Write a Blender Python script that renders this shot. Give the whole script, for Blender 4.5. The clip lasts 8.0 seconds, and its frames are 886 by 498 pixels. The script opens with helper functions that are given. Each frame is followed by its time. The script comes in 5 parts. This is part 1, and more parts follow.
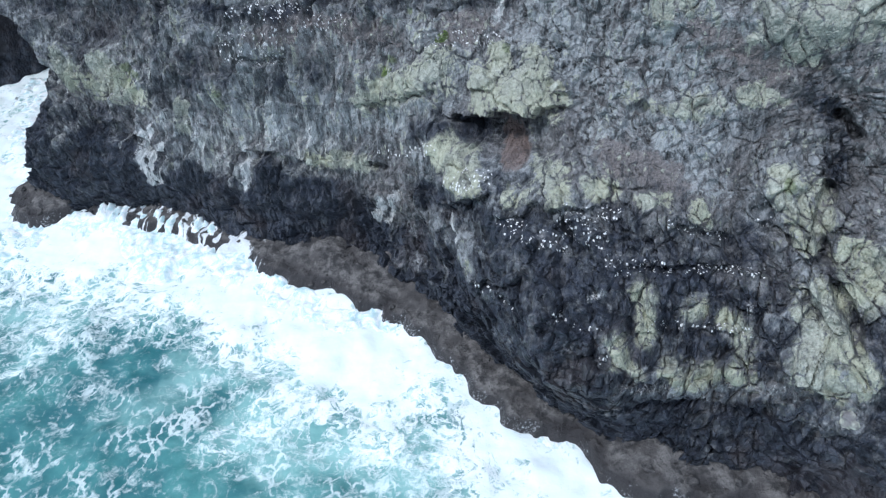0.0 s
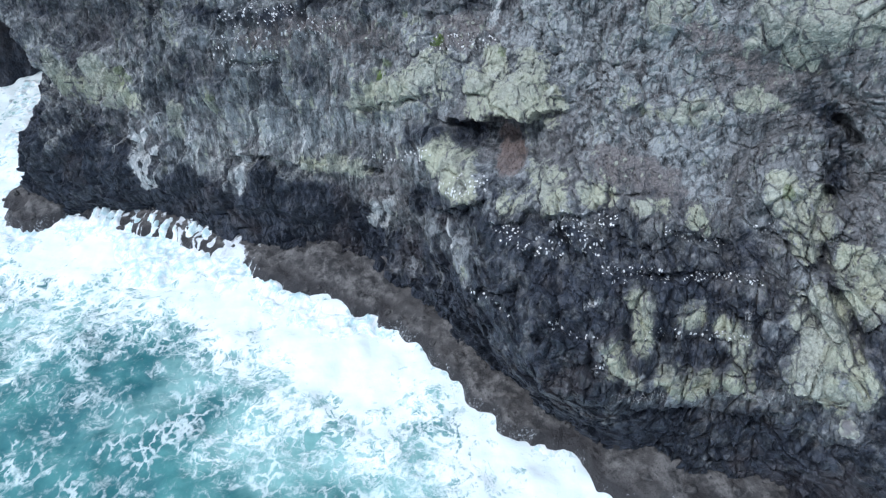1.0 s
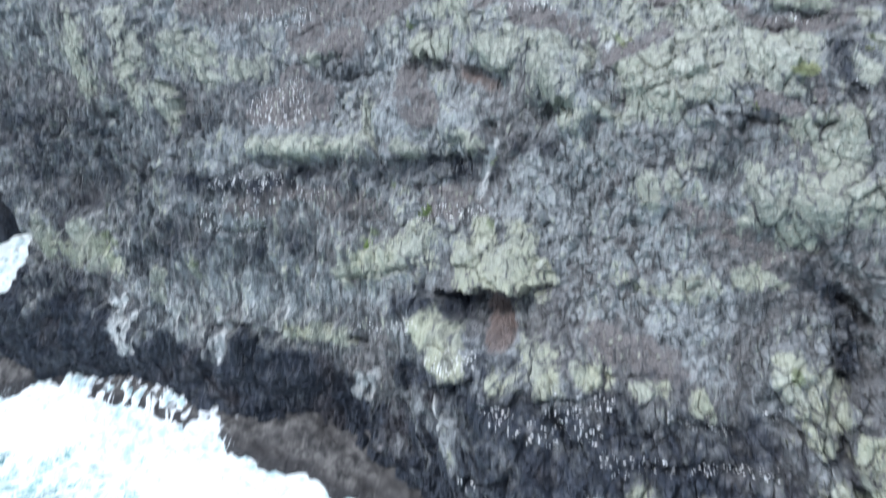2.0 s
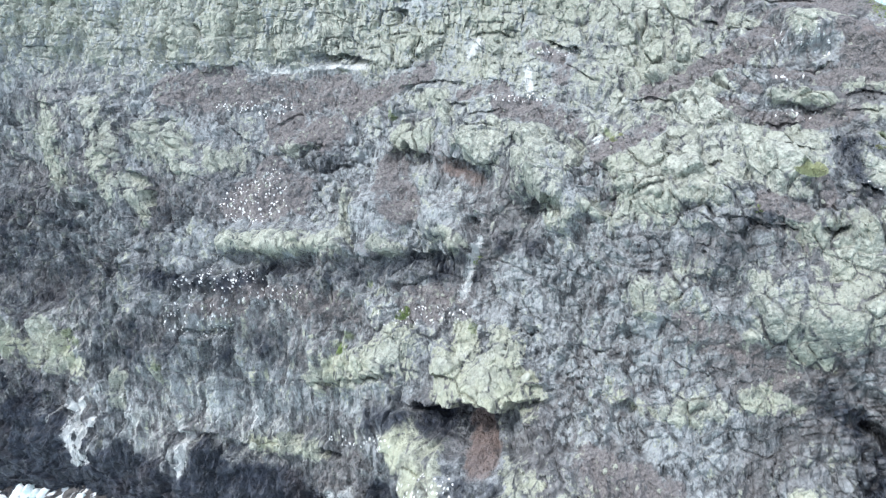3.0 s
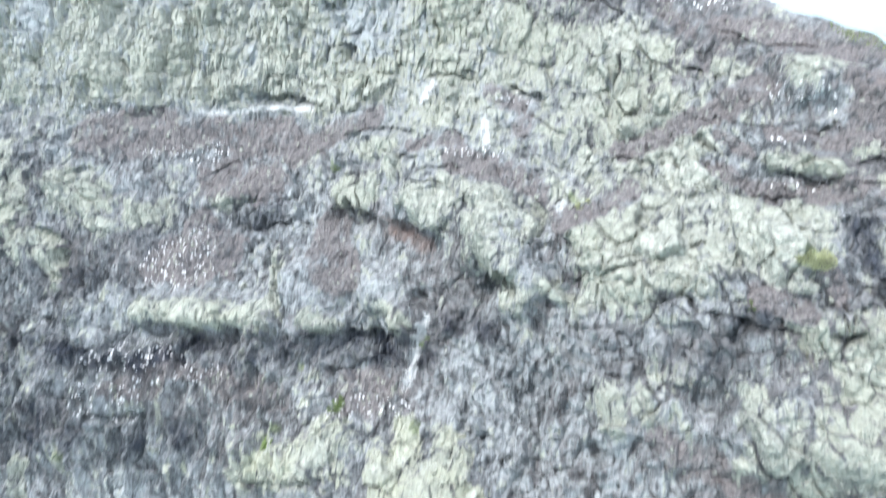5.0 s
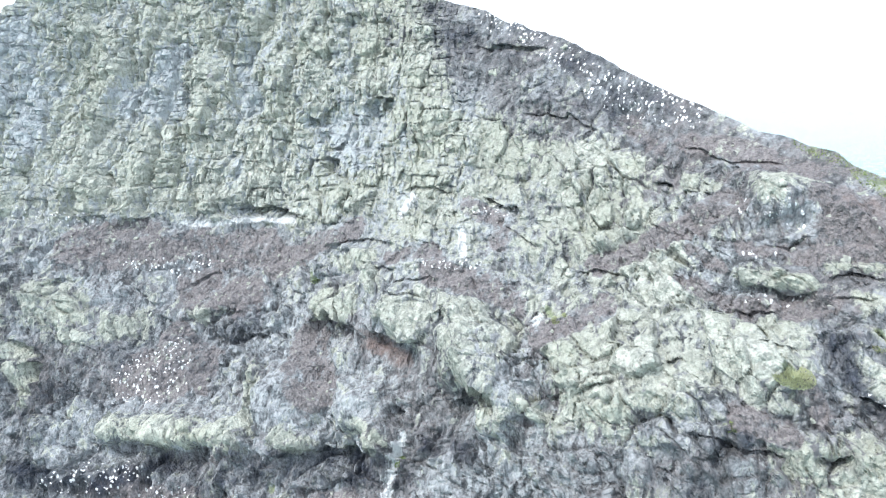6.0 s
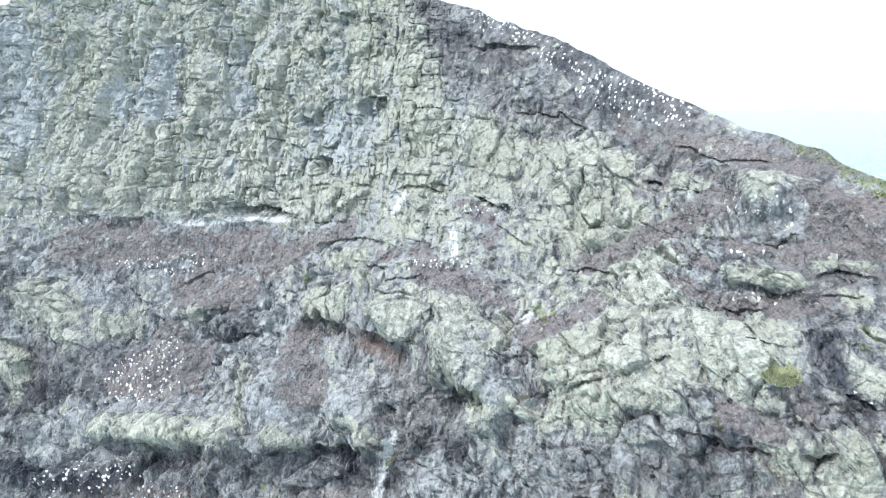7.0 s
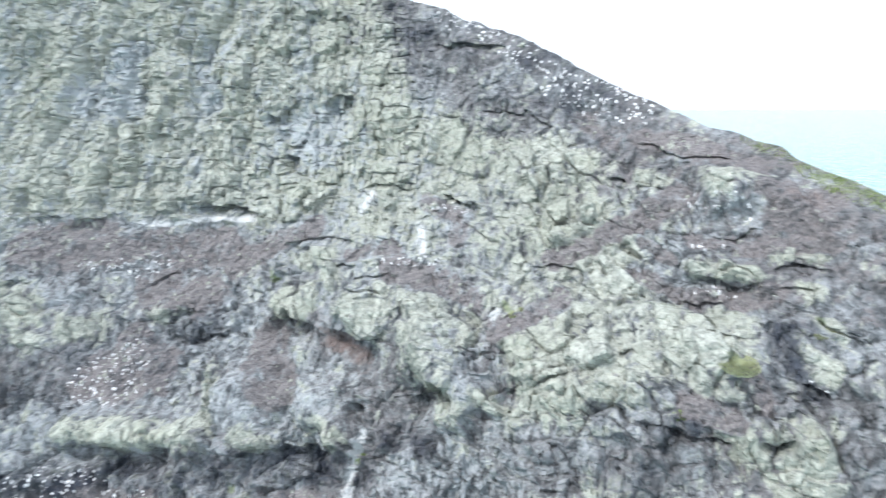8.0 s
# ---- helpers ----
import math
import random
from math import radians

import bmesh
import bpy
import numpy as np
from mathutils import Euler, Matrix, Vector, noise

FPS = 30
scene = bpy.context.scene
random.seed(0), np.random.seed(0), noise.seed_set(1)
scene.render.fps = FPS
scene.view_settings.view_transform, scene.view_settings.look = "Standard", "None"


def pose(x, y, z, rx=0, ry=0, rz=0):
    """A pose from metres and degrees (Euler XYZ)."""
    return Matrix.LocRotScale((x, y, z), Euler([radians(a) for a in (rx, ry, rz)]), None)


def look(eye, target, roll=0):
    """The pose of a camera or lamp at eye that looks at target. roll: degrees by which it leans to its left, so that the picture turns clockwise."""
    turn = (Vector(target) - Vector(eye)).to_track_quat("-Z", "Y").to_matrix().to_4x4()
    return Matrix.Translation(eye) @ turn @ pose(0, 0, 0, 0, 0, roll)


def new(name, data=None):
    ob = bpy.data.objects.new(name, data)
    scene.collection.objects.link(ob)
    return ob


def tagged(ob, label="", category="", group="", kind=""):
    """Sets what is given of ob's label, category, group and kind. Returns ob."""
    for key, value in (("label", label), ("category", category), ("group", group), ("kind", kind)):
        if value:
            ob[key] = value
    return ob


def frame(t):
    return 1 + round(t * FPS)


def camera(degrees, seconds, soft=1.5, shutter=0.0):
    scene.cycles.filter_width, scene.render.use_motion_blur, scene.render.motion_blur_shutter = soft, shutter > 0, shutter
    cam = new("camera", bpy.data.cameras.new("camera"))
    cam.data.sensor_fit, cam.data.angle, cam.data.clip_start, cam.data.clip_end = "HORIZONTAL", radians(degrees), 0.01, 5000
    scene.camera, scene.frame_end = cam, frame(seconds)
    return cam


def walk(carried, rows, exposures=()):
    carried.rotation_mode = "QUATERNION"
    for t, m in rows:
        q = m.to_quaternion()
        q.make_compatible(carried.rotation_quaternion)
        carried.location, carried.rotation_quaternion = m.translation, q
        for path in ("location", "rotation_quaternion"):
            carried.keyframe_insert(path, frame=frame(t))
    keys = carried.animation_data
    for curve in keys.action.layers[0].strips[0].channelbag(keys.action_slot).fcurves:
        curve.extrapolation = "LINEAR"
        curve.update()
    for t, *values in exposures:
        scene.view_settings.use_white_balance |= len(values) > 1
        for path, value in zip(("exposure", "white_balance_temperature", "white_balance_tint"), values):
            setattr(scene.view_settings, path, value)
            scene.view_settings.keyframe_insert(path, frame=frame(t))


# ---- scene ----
import itertools

# ---------------------------------------------------------------- camera
cam = camera(65.4, 8.0, soft=1.25, shutter=0.45)
PATH = [
    (0, pose(-0.00, -0.00, 60.00, 50.24, 0, 0.01) @ pose(0, 0, 0, 0, 0, -0.07)),
    (0.5, pose(0.15, 0.05, 60.01, 50.10, 0, -0.01) @ pose(0, 0, 0, 0, 0, -0.11)),
    (1, pose(0.33, 0.89, 60.11, 50.13, 0, -0.08) @ pose(0, 0, 0, 0, 0, -0.10)),
    (1.3, pose(0.69, 1.86, 60.20, 50.15, 0, 0.01) @ pose(0, 0, 0, 0, 0, -0.01)),
    (1.5, pose(1.07, 2.77, 60.22, 51.02, 0, 0.14) @ pose(0, 0, 0, 0, 0, 0.02)),
    (1.7, pose(1.30, 3.60, 60.28, 55.44, 0, 0.13) @ pose(0, 0, 0, 0, 0, 0.06)),
    (1.8, pose(1.40, 4.00, 60.36, 57.63, 0, 0.09) @ pose(0, 0, 0, 0, 0, 0.07)),
    (2, pose(1.64, 4.92, 60.55, 62.02, 0, 0.08) @ pose(0, 0, 0, 0, 0, 0.10)),
    (2.2, pose(1.94, 5.90, 60.67, 66.24, 0, 0.08) @ pose(0, 0, 0, 0, 0, 0.10)),
    (2.4, pose(2.35, 6.95, 60.67, 68.20, 0, 0.15) @ pose(0, 0, 0, 0, 0, 0.08)),
    (3.3, pose(4.71, 12.33, 60.61, 68.26, 0, 0.86) @ pose(0, 0, 0, 0, 0, 0.03)),
    (3.5, pose(5.08, 13.58, 60.73, 68.37, 0, 0.86) @ pose(0, 0, 0, 0, 0, 0.04)),
    (4, pose(5.96, 16.59, 61.09, 68.35, 0, 0.66) @ pose(0, 0, 0, 0, 0, -0.02)),
    (4.5, pose(6.84, 18.54, 61.20, 68.32, 0, 0.46) @ pose(0, 0, 0, 0, 0, -0.11)),
    (4.8, pose(7.53, 19.45, 61.43, 68.06, 0, 0.54) @ pose(0, 0, 0, 0, 0, 0.00)),
    (4.9, pose(7.86, 19.84, 61.60, 68.25, 0, 0.62) @ pose(0, 0, 0, 0, 0, 0.08)),
    (5, pose(8.20, 20.23, 61.77, 69.56, 0, 0.71) @ pose(0, 0, 0, 0, 0, 0.18)),
    (5.1, pose(8.46, 20.47, 61.91, 72.11, 0, 0.63) @ pose(0, 0, 0, 0, 0, 0.01)),
    (5.2, pose(8.64, 20.62, 61.99, 74.69, 0, 0.53) @ pose(0, 0, 0, 0, 0, -0.14)),
    (5.45, pose(8.98, 20.80, 62.15, 77.90, 0, 0.42) @ pose(0, 0, 0, 0, 0, 0.00)),
    (6.3, pose(9.85, 21.01, 62.51, 77.97, 0, 0.36) @ pose(0, 0, 0, 0, 0, 0.03)),
    (6.5, pose(10.00, 21.00, 62.45, 77.96, 0, 0.39) @ pose(0, 0, 0, 0, 0, 0.01)),
    (7, pose(10.21, 20.88, 62.36, 77.97, 0, 0.36) @ pose(0, 0, 0, 0, 0, -0.01)),
    (7.5, pose(10.37, 20.77, 62.30, 77.96, 0, 0.38) @ pose(0, 0, 0, 0, 0, -0.01)),
    (7.8, pose(10.50, 20.73, 62.24, 77.98, 0, 0.37) @ pose(0, 0, 0, 0, 0, -0.01)),
    (8, pose(10.51, 20.68, 62.22, 77.99, 0, -2.03) @ pose(0, 0, 0, 0, 0, -0.03)),
]
walk(cam, PATH, exposures=[(0.0, 0.22, 5700, 10), (1.3, 0.24, 5700, 10), (1.6, 0.40, 5780, 10), (2.2, 0.66, 5950, 10), (3.3, 1.02, 6150, 10), (4.6, 1.14, 6200, 10), (5.2, 1.23, 6200, 10), (6.3, 1.12, 6200, 10), (8.0, 1.0, 6180, 10)])

# ---------------------------------------------------------------- light: thin white overcast over the sea
SUN_UP, SUN_ROUND = 54.0, 240.0
world = bpy.data.worlds.new("overcast_sky")
scene.world = world
world.use_nodes = True
wt = world.node_tree
sky = wt.nodes.new("ShaderNodeTexSky")
sky.sky_type, sky.sun_disc = "NISHITA", False
sky.sun_elevation, sky.sun_rotation = radians(SUN_UP), radians(SUN_ROUND)
sky.air_density, sky.dust_density = 1.0, 4.0
grey = wt.nodes.new("ShaderNodeMix")
grey.data_type = "RGBA"
grey.inputs["Factor"].default_value = 0.72
wt.links.new(sky.outputs["Color"], grey.inputs["A"])
grey.inputs["B"].default_value = (8.5, 9.5, 10.7, 1)
wt.links.new(grey.outputs["Result"], wt.nodes["Background"].inputs["Color"])
wt.nodes["Background"].inputs["Strength"].default_value = 0.1
sun_data = bpy.data.lights.new("veiled_sun", "SUN")
sun_data.energy, sun_data.angle, sun_data.color = 1.5, radians(14), (1.0, 0.97, 0.93)
sun = new("veiled_sun", sun_data)
up, rnd = radians(SUN_UP), radians(SUN_ROUND)
sun.matrix_world = look((math.sin(rnd) * math.cos(up), math.cos(rnd) * math.cos(up), math.sin(up)), (0, 0, 0))


# ---------------------------------------------------------------- noise, on arrays of points
def lattice(ix, iy, iz, seed):
    h = (ix * 374761393 + iy * 668265263 + iz * 2147483647 + seed * 974634541) & 0xFFFFFFFF
    h = ((h ^ (h >> 13)) * 1274126177) & 0xFFFFFFFF
    h = ((h ^ (h >> 16)) * 2246822519) & 0xFFFFFFFF
    return ((h ^ (h >> 15)) & 0xFFFFFF).astype(np.float32) / np.float32(0xFFFFFF)


def value_noise(x, y, z, seed=0):
    """Smooth noise from -1 to 1."""
    fx, fy, fz = np.floor(x), np.floor(y), np.floor(z)
    ix, iy, iz = fx.astype(np.int64), fy.astype(np.int64), fz.astype(np.int64)
    tx, ty, tz = (x - fx), (y - fy), (z - fz)
    tx, ty, tz = (a * a * a * (a * (a * 6 - 15) + 10) for a in (tx, ty, tz))
    out = 0
    for dx, dy, dz in itertools.product((0, 1), repeat=3):
        w = (tx if dx else 1 - tx) * (ty if dy else 1 - ty) * (tz if dz else 1 - tz)
        out = out + w * lattice(ix + dx, iy + dy, iz + dz, seed)
    return (out * 2 - 1).astype(np.float32)


def fbm(x, y, z, size, octaves=4, gain=0.5, seed=0, ridged=False):
    total, amp, f = 0, 1.0, 1.0 / size
    for k in range(octaves):
        n = value_noise(x * f + 17.3 * k, y * f - 9.1 * k, z * f + 4.7 * k, seed + k)
        total = total + amp * ((1 - 2 * np.abs(n)) if ridged else n)
        amp, f = amp * gain, f * 2.03
    return total


def cells(x, y, z, size, seed=0):
    """Nearest and second nearest cell centre, in cell sizes, a random number of the cell, and the lean of its flat face."""
    x, y, z = x / size, y / size, z / size
    ix, iy, iz = (np.floor(a).astype(np.int64) for a in (x, y, z))
    f1 = np.full(x.shape, 9.0, np.float32)
    f2 = f1.copy()
    who = np.zeros(x.shape, np.float32)
    lean = np.zeros(x.shape, np.float32)
    for dx, dy, dz in itertools.product((-1, 0, 1), repeat=3):
        cx, cy, cz = ix + dx, iy + dy, iz + dz
        d = ((cx + 0.1 + 0.8 * lattice(cx, cy, cz, seed) - x) ** 2 + (cy + 0.1 + 0.8 * lattice(cx, cy, cz, seed + 1) - y) ** 2
             + (cz + 0.1 + 0.8 * lattice(cx, cy, cz, seed + 2) - z) ** 2).astype(np.float32)
        near = d < f1
        f2 = np.where(near, f1, np.minimum(f2, d))
        who = np.where(near, lattice(cx, cy, cz, seed + 3), who)
        tilt = (lattice(cx, cy, cz, seed + 4) - 0.5) * (x - cx - 0.5) + (lattice(cx, cy, cz, seed + 5) - 0.35) * (z - cz - 0.5)
        lean = np.where(near, tilt, lean)
        f1 = np.where(near, d, f1)
    return np.sqrt(f1), np.sqrt(f2), who, lean


def ease(a, lo, hi):
    t = np.clip((a - lo) / (hi - lo), 0, 1)
    return t * t * (3 - 2 * t)


# ---------------------------------------------------------------- meshes
def sheet(name, X, Y, Z, material, masks=None, smooth=True):
    """One object from a grid of points, with float masks on the points."""
    rows, cols = X.shape
    me = bpy.data.meshes.new(name)
    me.vertices.add(rows * cols)
    me.vertices.foreach_set("co", np.stack([X, Y, Z], -1).astype(np.float32).ravel())
    idx = np.arange(rows * cols, dtype=np.int32).reshape(rows, cols)
    quads = np.stack([idx[:-1, :-1], idx[:-1, 1:], idx[1:, 1:], idx[1:, :-1]], -1).reshape(-1)
    n = len(quads) // 4
    me.loops.add(4 * n)
    me.loops.foreach_set("vertex_index", quads)
    me.polygons.add(n)
    me.polygons.foreach_set("loop_start", np.arange(0, 4 * n, 4, dtype=np.int32))
    me.polygons.foreach_set("use_smooth", np.full(n, smooth))
    me.update(calc_edges=True)
    for key, values in (masks or {}).items():
        me.attributes.new(key, "FLOAT", "POINT").data.foreach_set("value", values.astype(np.float32).ravel())
    me.materials.append(material)
    return new(name, me)


def part(name, bm, material, parent=None, label="", smooth=True):
    """A bmesh as one mesh object, under a thing where there is one."""
    me = bpy.data.meshes.new(name)
    bm.to_mesh(me)
    bm.free()
    me.polygons.foreach_set("use_smooth", np.full(len(me.polygons), smooth))
    me.materials.append(material)
    ob = new(name, me)
    ob.parent = parent
    return tagged(ob, label=label)


# ---------------------------------------------------------------- materials
class Nodes:
    """Short hand for building a node tree."""

    def __init__(self, name, rough=0.9):
        self.material = bpy.data.materials.new(name)
        self.material.use_nodes = True
        self.tree = self.material.node_tree
        self.shader = self.tree.nodes["Principled BSDF"]
        self.shader.inputs["Roughness"].default_value = rough
        self.shader.inputs["Specular IOR Level"].default_value = 0.3
        self.place = self.node("ShaderNodeTexCoord").outputs["Object"]

    def node(self, kind, **inputs):
        n = self.tree.nodes.new(kind)
        for key, value in inputs.items():
            self.plug(value, n.inputs[key.replace("_", " ")])
        return n

    def plug(self, value, socket):
        if isinstance(value, bpy.types.NodeSocket):
            self.tree.links.new(value, socket)
        else:
            socket.default_value = value

    def noise(self, scale, detail=4.0, rough=0.55, distortion=0.0, at=None):
        n = self.node("ShaderNodeTexNoise", Scale=scale, Detail=detail, Roughness=rough, Distortion=distortion)
        self.tree.links.new(at or self.place, n.inputs["Vector"])
        return n.outputs["Fac"]

    def squash(self, x, y, z, at=None):
        n = self.node("ShaderNodeVectorMath")
        n.operation = "MULTIPLY"
        self.tree.links.new(at or self.place, n.inputs[0])
        n.inputs[1].default_value = (x, y, z)
        return n.outputs[0]

    def warp(self, scale, amount, at=None):
        n = self.node("ShaderNodeTexNoise", Scale=scale, Detail=3.0)
        self.tree.links.new(at or self.place, n.inputs["Vector"])
        m = self.node("ShaderNodeVectorMath")
        m.operation = "MULTIPLY_ADD"
        self.tree.links.new(n.outputs["Color"], m.inputs[0])
        m.inputs[1].default_value = (amount,) * 3
        self.tree.links.new(at or self.place, m.inputs[2])
        return m.outputs[0]

    def voronoi(self, scale, feature="DISTANCE_TO_EDGE", at=None):
        n = self.node("ShaderNodeTexVoronoi", Scale=scale)
        n.feature = feature
        self.tree.links.new(at or self.place, n.inputs["Vector"])
        return n.outputs["Distance"]

    def mask(self, key):
        n = self.node("ShaderNodeAttribute")
        n.attribute_name = key
        return n.outputs["Fac"]

    def math(self, op, a, b=0.0, c=0.0, clamp=False):
        n = self.node("ShaderNodeMath")
        n.operation, n.use_clamp = op, clamp
        for k, v in enumerate((a, b, c)):
            self.plug(v, n.inputs[k])
        return n.outputs[0]

    def step(self, a, lo, hi, to_lo=0.0, to_hi=1.0):
        n = self.node("ShaderNodeMapRange", Value=a, From_Min=lo, From_Max=hi, To_Min=to_lo, To_Max=to_hi)
        n.interpolation_type = "SMOOTHSTEP"
        return n.outputs["Result"]

    def mix(self, f, a, b, how="MIX"):
        n = self.node("ShaderNodeMix")
        n.data_type, n.blend_type = "RGBA", how
        for key, v in (("Factor", f), ("A", a), ("B", b)):
            self.plug(v if isinstance(v, (bpy.types.NodeSocket, float)) else (*v, 1), n.inputs[key])
        return n.outputs["Result"]

    def finish(self, colour, bump=None, strength=0.5, distance=0.1, rough=None):
        self.plug(colour if isinstance(colour, bpy.types.NodeSocket) else (*colour, 1), self.shader.inputs["Base Color"])
        if rough is not None:
            self.plug(rough, self.shader.inputs["Roughness"])
        if bump is not None:
            b = self.node("ShaderNodeBump", Height=bump, Strength=strength, Distance=distance)
            self.tree.links.new(b.outputs["Normal"], self.shader.inputs["Normal"])
        return self.material


def rock_material():
    m = Nodes("weathered_basalt")
    fine, mid, broad = m.noise(5.5, 6.0, 0.72), m.noise(1.2, 6.0, 0.68), m.noise(0.16, 5.0)
    tiny = m.noise(14.0, 4.0, 0.7)
    runs = m.noise(1.7, 5.0, 0.68, at=m.squash(1.0, 1.0, 0.16))
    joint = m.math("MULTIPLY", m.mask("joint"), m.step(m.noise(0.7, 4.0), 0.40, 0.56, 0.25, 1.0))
    # bare basalt, with paler weathered faces and thin pale wash on it
    patch = m.step(m.mask("tone"), 0.25, 0.75, -0.16, 0.16)
    drift = m.noise(1.5, 6.0, 0.66, 0.4, at=m.squash(1.0, 1.0, 0.45))
    grey = m.mix(m.step(m.math("ADD", drift, m.math("MULTIPLY", patch, 0.35)), 0.36, 0.66), (0.070, 0.076, 0.080), (0.340, 0.355, 0.362))
    grey = m.mix(m.step(broad, 0.42, 0.60, 0, 0.65), grey, m.mix(m.step(mid, 0.36, 0.64), (0.060, 0.056, 0.057), (0.255, 0.241, 0.238)))
    wash = m.math("ADD", runs, m.math("MULTIPLY", m.math("SUBTRACT", fine, 0.5), 0.5))
    grey = m.mix(m.step(m.math("ADD", wash, m.math("MULTIPLY", m.mask("pale"), 0.175)), 0.55, 0.78, 0, 0.75), grey, (0.45, 0.478, 0.482))
    chips = m.noise(8.0, 5.0, 0.75)
    grey = m.mix(m.step(chips, 0.56, 0.70, 0, 0.16), grey, (0.38, 0.39, 0.39))
    # air haze over the upper wall, painted into the rock colour
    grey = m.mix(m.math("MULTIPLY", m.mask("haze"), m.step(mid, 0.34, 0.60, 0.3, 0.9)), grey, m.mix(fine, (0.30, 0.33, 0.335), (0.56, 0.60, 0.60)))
    grey = m.mix(m.step(fine, 0.57, 0.68, 0, 0.45), grey, (0.045, 0.047, 0.050))
    comb = m.math("MULTIPLY", m.mask("comb"), m.step(m.noise(1.5, 6.0, 0.7, at=m.squash(1.0, 1.0, 0.07)), 0.47, 0.60, 0, 0.9))
    grey = m.mix(comb, grey, m.mix(broad, (0.42, 0.43, 0.38), (0.56, 0.57, 0.56)))
    # brown earth on trodden ledges
    earth = m.mix(m.step(fine, 0.38, 0.64), (0.132, 0.119, 0.117), (0.270, 0.246, 0.240))
    earth = m.mix(m.step(m.noise(2.6, 5.0, 0.7), 0.50, 0.64, 0, 0.5), earth, (0.13, 0.126, 0.130))
    earth = m.mix(m.step(tiny, 0.58, 0.68, 0, 0.6), earth, (0.31, 0.29, 0.28))
    soil = m.step(m.math("ADD", m.mask("soil"), m.math("MULTIPLY", m.math("SUBTRACT", mid, 0.5), 1.8)), 0.30, 0.66, 0, 0.9)
    col = m.mix(soil, grey, earth)
    # rusty clay
    clay = m.step(m.math("ADD", m.mask("rust"), m.math("MULTIPLY", m.math("SUBTRACT", mid, 0.5), 1.2)), 0.35, 0.8, 0, 0.8)
    col = m.mix(clay, col, m.mix(fine, (0.135, 0.098, 0.087), (0.28, 0.212, 0.188)))
    # pale yellow-green lichen crust, thin in the joints
    crust = m.mix(m.step(m.noise(2.3, 6.0, 0.7), 0.38, 0.62), (0.29, 0.302, 0.262), (0.53, 0.545, 0.475))
    crust = m.mix(m.step(m.mask("tone"), 0.2, 0.8, 0.38, 0.0), crust, m.mix(fine, (0.17, 0.18, 0.155), (0.36, 0.375, 0.33)))
    crust = m.mix(m.step(broad, 0.40, 0.62, 0, 0.6), crust, m.mix(mid, (0.25, 0.263, 0.212), (0.46, 0.48, 0.395)))
    crust = m.mix(m.step(m.noise(2.8, 7.0, 0.8), 0.55, 0.62, 0, 0.6), crust, (0.12, 0.12, 0.115))
    yolk = m.mix(m.noise(2.3, 6.0, 0.7), (0.27, 0.278, 0.19), (0.66, 0.675, 0.52))
    crust = m.mix(m.math("MULTIPLY", m.mask("yolk"), m.step(m.noise(0.3, 3.0), 0.40, 0.58, 0.15, 0.85)), crust, yolk)
    hold = m.math("SUBTRACT", m.math("SUBTRACT", m.mask("lichen"), m.mask("rust")), m.math("MULTIPLY", joint, 0.9))
    rag = m.math("ADD", m.math("SUBTRACT", m.noise(0.7, 9.0, 0.8), 0.5), m.math("MULTIPLY", m.math("SUBTRACT", runs, 0.5), 1.1))
    lichen = m.step(m.math("ADD", hold, m.math("MULTIPLY_ADD", rag, 2.9, patch)), 0.26, 0.66, 0, 0.95)
    col = m.mix(lichen, col, crust)
    # crack shade put into the colour as dark lines along the joints
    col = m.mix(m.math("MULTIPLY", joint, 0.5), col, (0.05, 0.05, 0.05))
    # moss
    col = m.mix(m.step(m.math("ADD", m.mask("green"), m.math("MULTIPLY", m.math("SUBTRACT", m.noise(2.0, 6.0, 0.7), 0.5), 2.6)), 0.35, 1.0, 0, 0.7), col, m.mix(mid, (0.11, 0.15, 0.07), (0.27, 0.31, 0.16)))
    # sea-wet black rock, and the shade painted inside hollows and slots
    wet_shade = m.step(m.math("ADD", m.mask("wet_shade"), m.math("MULTIPLY", m.math("SUBTRACT", m.math("ADD", m.noise(0.4, 7.0, 0.7), m.math("MULTIPLY", m.math("SUBTRACT", runs, 0.5), 0.8)), 0.5), 2.0)), 0.15, 0.85)
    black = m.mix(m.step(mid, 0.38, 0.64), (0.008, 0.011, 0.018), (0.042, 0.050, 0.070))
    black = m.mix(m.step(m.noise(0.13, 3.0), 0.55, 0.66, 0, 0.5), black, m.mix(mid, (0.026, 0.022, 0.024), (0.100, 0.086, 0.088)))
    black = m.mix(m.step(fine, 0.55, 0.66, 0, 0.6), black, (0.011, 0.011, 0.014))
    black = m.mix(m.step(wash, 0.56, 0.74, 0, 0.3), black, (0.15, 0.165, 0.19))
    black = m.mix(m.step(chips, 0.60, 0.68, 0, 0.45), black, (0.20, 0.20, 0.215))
    col = m.mix(m.math("MULTIPLY", wet_shade, 0.96), col, black)
    # droppings run below ledges; dense painted specks stand for birds where the ledges are used
    run = m.step(m.math("ADD", m.mask("streak"), m.math("MULTIPLY", m.math("SUBTRACT", m.noise(4.2, 6.0, 0.72, at=m.squash(1.4, 1.4, 0.13)), 0.5), 2.4)), 0.40, 0.85, 0, 0.9)
    col = m.mix(run, col, (0.60, 0.61, 0.60))
    dots = m.voronoi(2.0, "F1", at=m.warp(3.0, 0.2, at=m.squash(1.5, 1.5, 0.7)))
